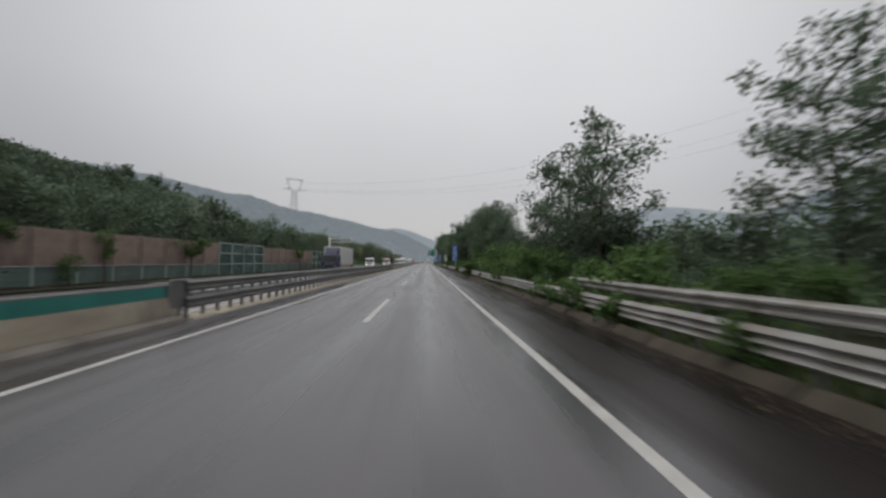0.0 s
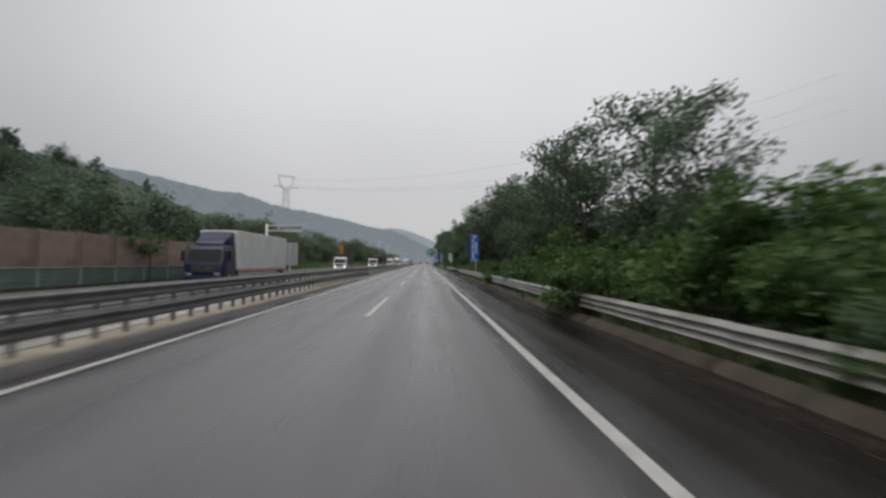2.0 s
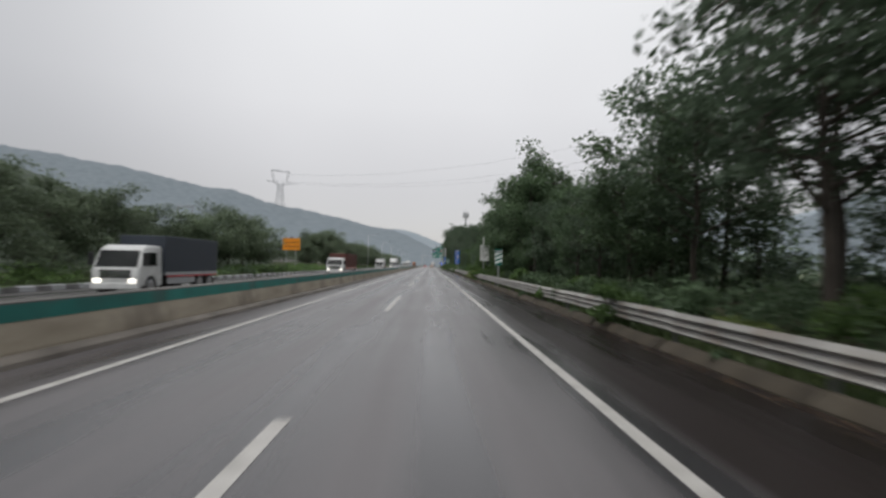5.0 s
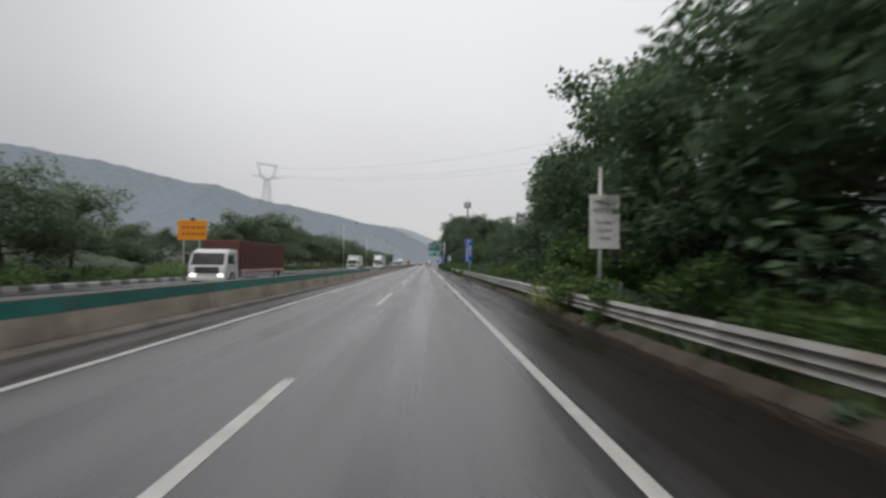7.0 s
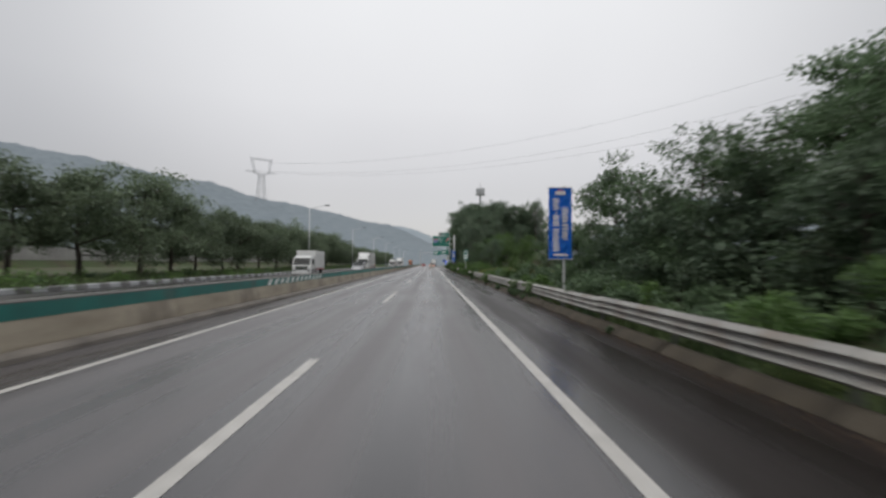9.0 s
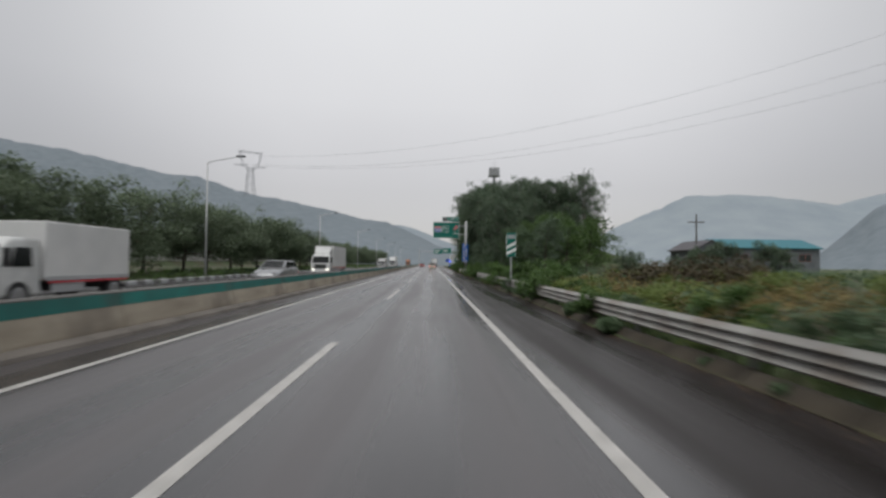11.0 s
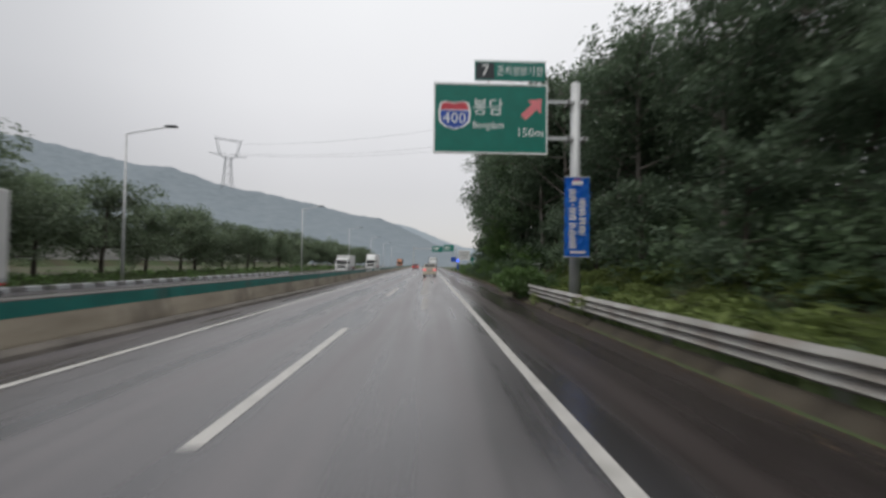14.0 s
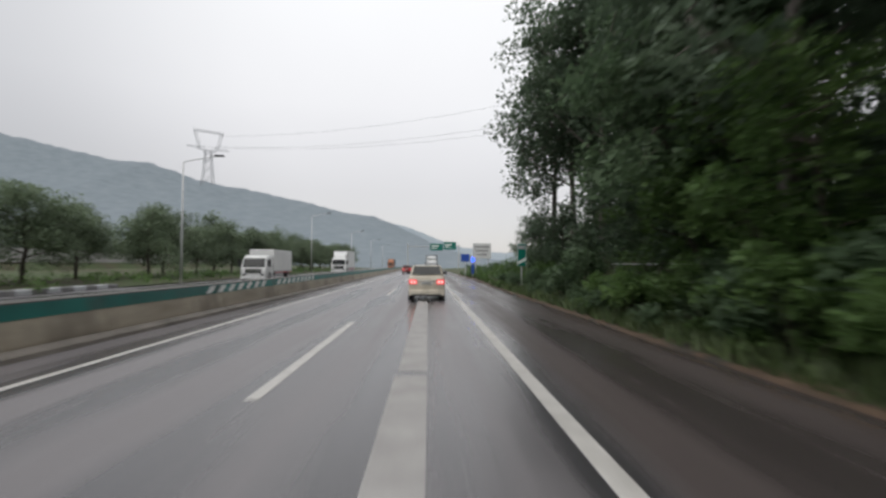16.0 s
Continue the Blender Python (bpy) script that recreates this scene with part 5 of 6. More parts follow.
def countdown(x, y, z0, z1, count, label):
    s = base("exit_countdown_sign", pose(x, y, 0), label, "road sign", "countdown signs")
    w = 0.56
    board = part("board", box(-w / 2, w / 2, -0.015, 0.015, z0, z1, 0.008), M["sign_green"], s, "green board")
    part("post", rod((0, 0.05, -0.2), (0, 0.05, z1 - 0.05), 0.04), M["pole"], s)
    h = z1 - z0
    for k in range(count):
        a = z0 + h * (0.06 + 0.26 * k)
        bm = bmesh.new()
        bm.faces.new([bm.verts.new(p) for p in ((-w / 2 + 0.02, -0.02, a), (w / 2 - 0.02, -0.02, a + 0.2 * h), (w / 2 - 0.02, -0.02, a + 0.33 * h), (-w / 2 + 0.02, -0.02, a + 0.13 * h))])
        part("slanted_stripe", bm, M["sign_text"], board)
    for a in (-w / 2, w / 2 - 0.025):
        part("rim", box(a, a + 0.025, -0.02, 0.018, z0, z1), M["sign_text"], board)
    part("top_panel", box(-0.2, 0.2, -0.02, -0.015, z0 + 0.76 * h, z0 + 0.92 * h), M["pale_grey"], board)
    return s


countdown(4.82, 133.2, 1.66, 2.85, 3, "green countdown sign with three slanted white stripes")
countdown(4.80, 240.0, 2.04, 3.42, 2, "green countdown sign with two slanted white stripes")
countdown(6.25, 338.4, 1.55, 2.95, 1, "green countdown sign with one slanted white stripe")

notice = base("white_notice_board", pose(7.45, 372, 0), "large white roadside notice board on two posts", "road sign")
face = part("board", box(-1.2, 1.2, -0.03, 0.03, 2.45, 4.42, 0.02), M["white"], notice)
for i, z in enumerate((3.95, 3.45, 2.95)):
    for k in range(6 - i):
        x = -0.95 + 0.16 * i + 0.33 * k
        part("lettering_bar", box(x, x + 0.22, -0.035, -0.03, z - 0.11, z + 0.11), M["steel_dark"], face)
for x in (-0.8, 0.8):
    part("post", rod((x, 0.08, -0.2), (x, 0.08, 4.3), 0.06), M["pole"], notice)
blue_sign = base("blue_board", pose(5.2, 371, 0), "small blue board on a post by the ramp", "road sign")
part("board", box(-0.55, 0.55, -0.02, 0.02, 2.02, 2.98, 0.02), M["sign_blue"], blue_sign)
part("post", rod((0, 0.05, -0.2), (0, 0.05, 2.9), 0.05), M["pole"], blue_sign)
beacon = base("warning_beacon", pose(5.9, 368, 0), "flashing beacon on a striped post, lit blue", "warning light")
part("post", rod((0, 0, -0.2), (0, 0, 2.0), 0.05), M["pole"], beacon)
part("lamp", rod((0, -0.02, 2.0), (0, -0.02, 2.5), 0.2, 0.16, 14), M["blue_lamp"], beacon, "lit blue lamp")
part("board", box(-0.16, 0.16, -0.05, 0.0, 0.5, 1.75, 0.01), M["sign_blue"], beacon)

gantry_far = base("overhead_gantry", pose(0, 495, 0), "far overhead gantry carrying two green boards", "gantry")
for x in (-7.0, 12.2):
    part("column", rod((x, 0, -0.3), (x, 0, 9.6), 0.25, 0.2), M["pole"], gantry_far)
part("beam", box(-7.2, 12.4, -0.15, 0.15, 8.2, 8.5, 0.02), M["pole"], gantry_far)
for a, b, c, d in ((1.4, 6.2, 6.9, 9.5), (6.5, 11.2, 7.3, 10.2)):
    g = part("board", box(a, b, -0.3, -0.22, c, d, 0.02), M["sign_green"], gantry_far, "green direction board")
    part("lettering_bar", box(a + 0.5, b - 1.6, -0.31, -0.3, c + 1.5, c + 2.0), M["sign_text"], g)
    part("lettering_bar", box(a + 0.5, b - 2.2, -0.31, -0.3, c + 0.7, c + 1.0), M["sign_text"], g)

fence = base("pipe_fence", pose(7.7, 302, 0), "low pale pipe fence among the bushes by the grove", "fence")
part("top_rail", rod((0, 0, 1.68), (0, 25, 1.68), 0.02, 0.02, 8), M["pole"], fence)
for k in range(9):
    part("post", rod((0, 0.3 + 3.05 * k, -0.2), (0, 0.3 + 3.05 * k, 1.68), 0.025), M["steel_dark"], fence)

# ---------------------------------------------------------------- far side furniture
gan = base("cantilever_gantry", pose(0, 100.5, 0), "white cantilever sign gantry seen from behind", "gantry")
part("column", rod((-19.7, 0, -0.2), (-19.7, 0, 6.1), 0.17, 0.14, 14), M["white"], gan, smooth=True)
for z in (5.92, 5.28):
    part("beam", box(-19.7, -15.3, -0.08, 0.08, z - 0.07, z + 0.07, 0.01), M["white"], gan)
for x in (-18.3, -15.4):
    part("strut", box(x - 0.05, x + 0.05, -0.05, 0.05, 5.3, 5.9), M["white"], gan)
part("panel_back", box(-17.6, -15.5, 0.09, 0.14, 5.2, 5.98, 0.01), M["pale_grey"], gan, "pale grey back of a sign panel")

bb = base("sign_board_back", pose(0, 107.2, 0), "grey ribbed back of a large road sign on two posts", "road sign")
part("panel", box(-21.35, -17.55, -0.02, 0.03, 0.95, 4.05, 0.01), M["pale_grey"], bb)
for k in range(6):
    z = 1.15 + 0.54 * k
    part("rib", box(-21.3, -17.6, -0.07, -0.02, z - 0.03, z + 0.03), M["pole"], bb)
for x in (-20.45, -18.55):
    part("post", box(x - 0.09, x + 0.09, -0.22, -0.07, -0.2, 4.0, 0.01), M["pole"], bb)

od = base("orange_sign", pose(0, 193, 0), "orange roadworks style sign board on two posts", "road sign")
face = part("board", box(-28.9, -25.55, -0.03, 0.03, 3.98, 6.28, 0.02), M["orange"], od, "orange board")
for i, z in enumerate((5.45, 4.7)):
    for k in range(5):
        part("lettering_bar", box(-28.4 + 0.56 * k, -28.05 + 0.56 * k, -0.036, -0.03, z - 0.16, z + 0.12), plain("rust_ink", (0.35, 0.10, 0.02), 0.5) if i + k == 0 else bpy.data.materials["rust_ink"], face)
for x in (-28.2, -26.4):
    part("post", rod((x, 0.08, 0), (x, 0.08, 6.1), 0.08), M["pole"], od)
part("lamp", box(-27.4, -27.0, -0.15, 0.1, 6.3, 6.55, 0.04), M["sign_dark"], od, "small lamp on the top edge")

lamp = base("street_lamp", pose(-20.4, 256.9, 0), "tall pale street lamp with a curved arm over the carriageway", "street lamp", "street lamps")
part("pole", rod((0, 0, -0.1), (0, 0, 10.15), 0.11, 0.06, 12), M["pole"], lamp, smooth=True)
bm = bmesh.new()
path = [(0, 0, 10.1), (0.25, 0, 10.24), (1.2, 0, 10.42), (2.7, 0, 10.68)]
for a, b in zip(path[:-1], path[1:]):
    rod(a, b, 0.045, 0.04, 8, bm)
part("arm", bm, M["pole"], lamp)
part("lamp_head", box(2.6, 3.4, -0.14, 0.14, 10.66, 10.82, 0.05), M["sign_dark"], lamp, "dark flat lamp head")
part("base_plate", box(-0.2, 0.2, -0.2, 0.2, -0.05, 0.06, 0.01), M["pole"], lamp)
for y in (303.0, 349.9, 397, 444, 491, 538):
    copy_thing(lamp, pose(-20.4, y, 0))
lamp.matrix_basis = pose(-20.4, 256.9, 0) @ Matrix.Diagonal((1, 1, 1.045, 1))

# noise wall in bays of three metres
wall = base("noise_wall", pose(-18.7, 0, 0), "roadside noise wall with brown concrete panels over grey-green louvres", "noise wall", kind="structure")
wp = box(-0.09, 0.09, -0.09, 0.09, -0.1, 3.05, 0.01)
post_me = part("wall_post", wp, M["wall_post"], wall, m=pose(0, 93, 0)).data
low_post = part("wall_post", box(-0.09, 0.09, -0.09, 0.09, -0.1, 1.12, 0.01), M["wall_post"], wall, m=pose(0, -15, 0)).data
low = bmesh.new()
for k in range(4):
    box(-0.05, 0.05 + 0.02 * (k % 2), 0.1, 2.9, 0.2 + 0.225 * k, 0.415 + 0.225 * k, 0.01, low)
low_me = part("louvre_panel", low, M["wall_base"], wall, m=pose(0, -15, 0)).data
foot_me = part("wall_footing", box(-0.2, 0.25, 0.0, 3.0, -0.2, 0.18, 0.02), M["kerb"], wall, m=pose(0, -15, 0)).data
top = box(-0.08, 0.06, 0.0, 2.99, 1.14, 2.96, 0.02)
box(-0.1, 0.1, 0.0, 0.3, 1.14, 2.99, 0.02, top)
top_me = part("concrete_panel", top, M["wall_brown"], wall, "brown stained concrete panel", m=pose(0, -15, 0)).data
cap_me = part("louvre_cap", box(-0.07, 0.14, 0.0, 3.0, 1.105, 1.138, 0.008), M["pole"], wall, m=pose(0, -15, 0)).data
clear_me = mid_me = None
for k in range(-4, 31):
    y = 3 * k
    clear = 45 <= y < 56 or 81 <= y
    link("wall_post", post_me if clear or y in (45, 57, 81) else low_post, wall, pose(0, y, 0)), link("wall_footing", foot_me, wall, pose(0, y, 0))
    if not clear:
        link("louvre_panel", low_me, wall, pose(0, y, 0)), link("louvre_cap", cap_me, wall, pose(0, y, 0)), link("concrete_panel", top_me, wall, pose(0, y, 0), "brown stained concrete panel")
    else:
        for z0, z1 in ((0.2, 1.1), (1.16, 2.08), (2.14, 3.0)):
            if clear_me is None:
                clear_me = part("pane", box(-0.02, 0.02, 0.09, 2.91, 0, 0.9, 0.004), M["wall_clear"], wall, "cloudy grey-green pane", m=pose(0, y, z0)).data
                mid_me = part("rail", box(-0.05, 0.07, 0.09, 2.91, -0.03, 0.03), M["white"], wall, m=pose(0, y, z1 + 0.03)).data
            else:
                link("pane", clear_me, wall, pose(0, y, z0), "cloudy grey-green pane")
                link("rail", mid_me, wall, pose(0, y, z1 + 0.03))

# raised road edge and low houses behind the tree row
bank = base("retaining_wall", pose(-43, 0, 0), "pale low retaining wall behind the tree row", "wall", kind="structure")
bw = part("wall_length", sweep([(-0.3, 1.6), (-0.3, 3.1), (0.0, 3.1), (0.1, 1.6)], 0.02, 7.98), M["render"], bank, m=pose(0, 110, 0)).data
gw = part("bank_slope", sweep([(-0.5, -0.2), (-0.3, 1.6), (0.1, 1.6), (3.0, -0.2)], 0, 8), M["soil"], bank, "grassy slope below the wall", m=pose(0, 110, 0)).data
for k in range(1, 40):
    link("wall_length", bw, bank, pose(0, 110 + 8 * k, 0)), link("bank_slope", gw, bank, pose(0, 110 + 8 * k, 0), "grassy slope below the wall")


def house(m, w, d, eave, peak, roof, label, windows, wall="render", side=()):
    h = base("house", m, label, "house", "houses")
    body = part("wall", prism([(-w / 2, -0.5), (w / 2, -0.5), (w / 2, eave), (0, peak), (-w / 2, eave)], 0, d), M[wall], h)
    body.matrix_basis = pose(0, 0, 0, 0, 0, 90)
    for s in (-1, 1):
        run = math.hypot(w / 2 + 0.4, (peak - eave) * (1 + 0.8 / w))
        bm = box(0, run, -0.3, d + 0.3, 0, 0.14, 0.02)
        tilt = math.degrees(math.atan2(peak - eave, w / 2))
        part("roof", bm, roof, h, m=(pose(0, 0, peak + 0.02, 0, tilt, 0) if s > 0 else pose(0, d, peak + 0.02, 0, tilt, 180)))
    for x, z, ww, hh in windows:
        win = part("window", box(x - ww / 2, x + ww / 2, -0.05, 0.05, z, z + hh, 0.01), M["white"], h, "white framed window")
        for k in (0, 1):
            part("pane", box(x - ww / 2 + 0.06 + k * ww / 2, x - 0.04 + k * ww / 2, -0.07, -0.05, z + 0.06, z + hh - 0.06), M["glass"], win)
    for y, z, ww, hh in side:
        win = part("window", box(-w / 2 - 0.05, -w / 2 + 0.05, y - ww / 2, y + ww / 2, z, z + hh, 0.01), M["roof_red"], h, "brown framed window")
        for k in (0, 1):
            part("pane", box(-w / 2 - 0.07, -w / 2 - 0.05, y - ww / 2 + 0.06 + k * ww / 2, y - 0.04 + k * ww / 2, z + 0.06, z + hh - 0.06), M["glass"], win)
    return h


tagged(part("concrete_yard", box(14, 22, 250, 268, -0.2, 0.62, 0.05), M["render"], None), "pale concrete yard slab on the open land", "yard", kind="structure")
house(pose(42.2, 285.0, 0), 4.6, 8, 4.1, 5.4, M["roof_slate"], "small blue-grey house with a dark roof and white framed windows", ((1.2, 2.5, 1.4, 1.0), (-1.2, 2.5, 1.0, 1.0), (1.1, 0.4, 1.3, 1.2)), "grey_wall")
house(pose(64, 296, 0, 0, 0, 90), 9, 16, 4.6, 6.1, M["roof_teal"], "long low farm building with a teal sheet roof", (), "grey_wall", ((2.5, 2.4, 2.0, 1.2), (6.0, 2.4, 2.0, 1.2), (9.5, 2.4, 2.0, 1.2), (13.0, 2.4, 2.0, 1.2)))
house(pose(-50, 287, 0.5, 0, 0, 20), 9, 10, 3.8, 5.4, M["roof_red"], "low house with a red-brown roof behind trees", ((-2, 1.4, 1.4, 1.2), (2, 1.4, 1.4, 1.2)))
house(pose(-56, 214, 0.5, 0, 0, 30), 10, 12, 4.6, 5.6, M["pale_grey"], "pale grey farm building behind the trees", ((-2.4, 2.2, 1.4, 1.2), (2, 2.2, 1.4, 1.2)))
house(pose(-52, 168, 0.5, 0, 0, 25), 9, 12, 4.2, 5.4, M["roof_red"], "pale house with a brown roof behind the trees", ((-2, 1.6, 1.4, 1.2), (2, 1.6, 1.4, 1.2)))

tp = base("utility_pole", pose(41.3, 287.5, 0), "dark wooden utility pole with a crossarm", "utility pole")
part("pole", rod((0, 0, -0.5), (0, 0, 9.6), 0.15, 0.1), M["bark"], tp)
part("crossarm", box(-1.3, 1.3, -0.06, 0.06, 8.3, 8.45), M["bark"], tp)
for x in (-1.15, 1.15):
    part("insulator", rod((x, 0, 8.45), (x, 0, 8.7), 0.05), M["pale_grey"], tp)

mast = base("antenna_tower", pose(17.4, 349.3, 0), "slim grey mast with a drum-shaped antenna head", "antenna mast")
part("mast", rod((0, 0, 0), (0, 0, 26.5), 0.5, 0.35, 12), M["pale_grey"], mast)
part("platform", rod((0, 0, 26.0), (0, 0, 26.4), 1.7, 1.7, 16), M["pale_grey"], mast)
for a in range(8):
    c, s = math.cos(a * math.tau / 8), math.sin(a * math.tau / 8)
    part("antenna_panel", box(1.2 * c - 0.28, 1.2 * c + 0.28, 1.2 * s - 0.28, 1.2 * s + 0.28, 26.4, 28.4, 0.08), M["pale_grey"], mast)
part("spire", rod((0, 0, 26.4), (0, 0, 30.6), 0.12, 0.04), M["pale_grey"], mast)


def pylon(m, label, w=1.0):
    """A lattice tower: four tapered legs, braces, a forked head and a top beam, drawn in by w."""
    p = base("transmission_pylon", m, label, "pylon", "pylons")
    steel = M["far_steel"]
    levels = [(0, 5.2), (10, 4.2), (19, 3.6), (27, 3.0), (33, 2.6)]
    for sx in (-1, 1):
        for sy in (-1, 1):
            bm = bmesh.new()
            for (z0, r0), (z1, r1) in zip(levels[:-1], levels[1:]):
                rod((sx * r0, sy * r0, z0), (sx * r1, sy * r1, z1), 0.24, 0.24, 5, bm)
            part("leg", bm, steel, p)
    for (z0, r0), (z1, r1) in zip(levels[:-1], levels[1:]):
        for sx, sy in ((1, 1), (1, -1), (-1, -1), (-1, 1)):
            tx, ty = (sx, -sy) if sx == sy else (-sx, sy)
            part("brace", rod((sx * r0, sy * r0, z0), (tx * r1, ty * r1, z1), 0.13, 0.13, 4), steel, p)
            part("brace", rod((tx * r0, ty * r0, z0), (sx * r1, sy * r1, z1), 0.13, 0.13, 4), steel, p)
    for s in (-1, 1):
        bm = rod((s * w * 9.0, 0, 34.6), (s * w * 13.0, 0, 50.5), 0.34, 0.3, 5)
        rod((s * w * 7.0, 0, 34.8), (s * w * 10.6, 0, 50.4), 0.2, 0.2, 4, bm)
        rod((s * 2.6, 0, 30), (s * w * 9.0, 0, 34.6), 0.26, 0.2, 5, bm)
        for k in range(5):
            a, b = k / 5, (k + 0.6) / 5
            rod((s * w * (9.0 + 4.0 * a), 0, 34.6 + 15.9 * a), (s * w * (7.0 + 3.6 * b), 0, 34.8 + 15.6 * b), 0.1, 0.1, 4, bm)
        rod((s * w * 13.0, 0, 50.5), (s * w * 13.6, 0, 53.4), 0.26, 0.16, 5, bm)
        part("head_leg", bm, steel, p)
        bm = rod((0, 0, 33), (s * w * 19.0, 0, 35.0), 0.4, 0.2, 5)
        rod((s * w * 3.0, 0, 36.5), (s * w * 19.0, 0, 35.2), 0.24, 0.16, 5, bm)
        part("lower_arm", bm, steel, p)
    bm = rod((-12.9 * w, 0, 50.4), (12.9 * w, 0, 50.4), 0.34, 0.34, 5)
    rod((-12.5 * w, 0, 52.0), (12.5 * w, 0, 52.0), 0.2, 0.2, 5, bm)
    for k in range(12):
        rod((w * (-12 + 2 * k), 0, 50.4), (w * (-11 + 2 * k), 0, 52.0), 0.1, 0.1, 4, bm)
    part("top_beam", bm, steel, p)
    return p


M["far_steel"] = plain("weathered_pylon_steel", (0.30, 0.31, 0.325), 0.7)
pylon(pose(-211, 790, 77, 0, 0, 38), "grey lattice transmission pylon standing on the misty ridge")
pylon(pose(-86, 271, 0, 0, 0, 15) @ Matrix.Scale(0.4, 4), "small grey lattice pylon behind the tree row", 0.5)


def wire(x0, z0, drop, end):
    cu = bpy.data.curves.new("cable", "CURVE")
    cu.dimensions, cu.bevel_depth, cu.bevel_resolution = "3D", 0.09, 1
    s = cu.splines.new("POLY")
    n = 40
    s.points.add(n)
    a, b = Vector((x0, 790, z0)), Vector(end)
    for i in range(n + 1):
        f = i / n
        q = a.lerp(b, f)
        s.points[i].co = (q.x, q.y, q.z - drop * 4 * f * (1 - f), 1)
    cu.materials.append(M["far_steel"])
    return tagged(new("power_cable", cu), "thin grey power cable hung between pylons", "cable", "power cables")


wire(-205, 124, 34, (400, 505, 190))
wire(-200, 114, 34, (400, 505, 168))
wire(-222, 114, 35, (405, 500, 154))


# ---------------------------------------------------------------- vehicles
def ring_xz(y, hw, z0, z1, r, top=None):
    """Rounded upright cross-section at y."""
    top = hw if top is None else top
    pts = []
    for cx, cz, a0 in ((top - r, z1 - r, 0), (-top + r, z1 - r, 90), (-hw + r, z0 + r, 180), (hw - r, z0 + r, 270)):
        pts += [(cx + r * math.cos(radians(a0 + a)), y, cz + r * math.sin(radians(a0 + a))) for a in (0, 30, 60, 90)]
    return pts


def loft(rings):
    bm = bmesh.new()
    vs = [[bm.verts.new(p) for p in q] for q in rings]
    k = len(vs[0])
    for a, b in zip(vs[:-1], vs[1:]):
        for i in range(k):
            bm.faces.new((a[i], a[(i + 1) % k], b[(i + 1) % k], b[i]))
    bm.faces.new(vs[0][::-1]), bm.faces.new(vs[-1])
    return bm


def quad(*pts):
    bm = bmesh.new()
    bm.faces.new([bm.verts.new(p) for p in pts])
    bmesh.ops.solidify(bm, geom=bm.faces[:], thickness=0.012)
    return bm


def wheel(parent, x, y, r, w):
    wh = part("wheel", rod((x - w / 2, y, r), (x + w / 2, y, r), r, r, 20), M["rubber"], parent, "black tyre")
    s = 1 if x > 0 else -1
    part("rim", rod((x + s * w / 2, y, r), (x + s * (w / 2 + 0.015), y, r), r * 0.62, r * 0.55, 16), M["car_silver"], wh, "grey rim")


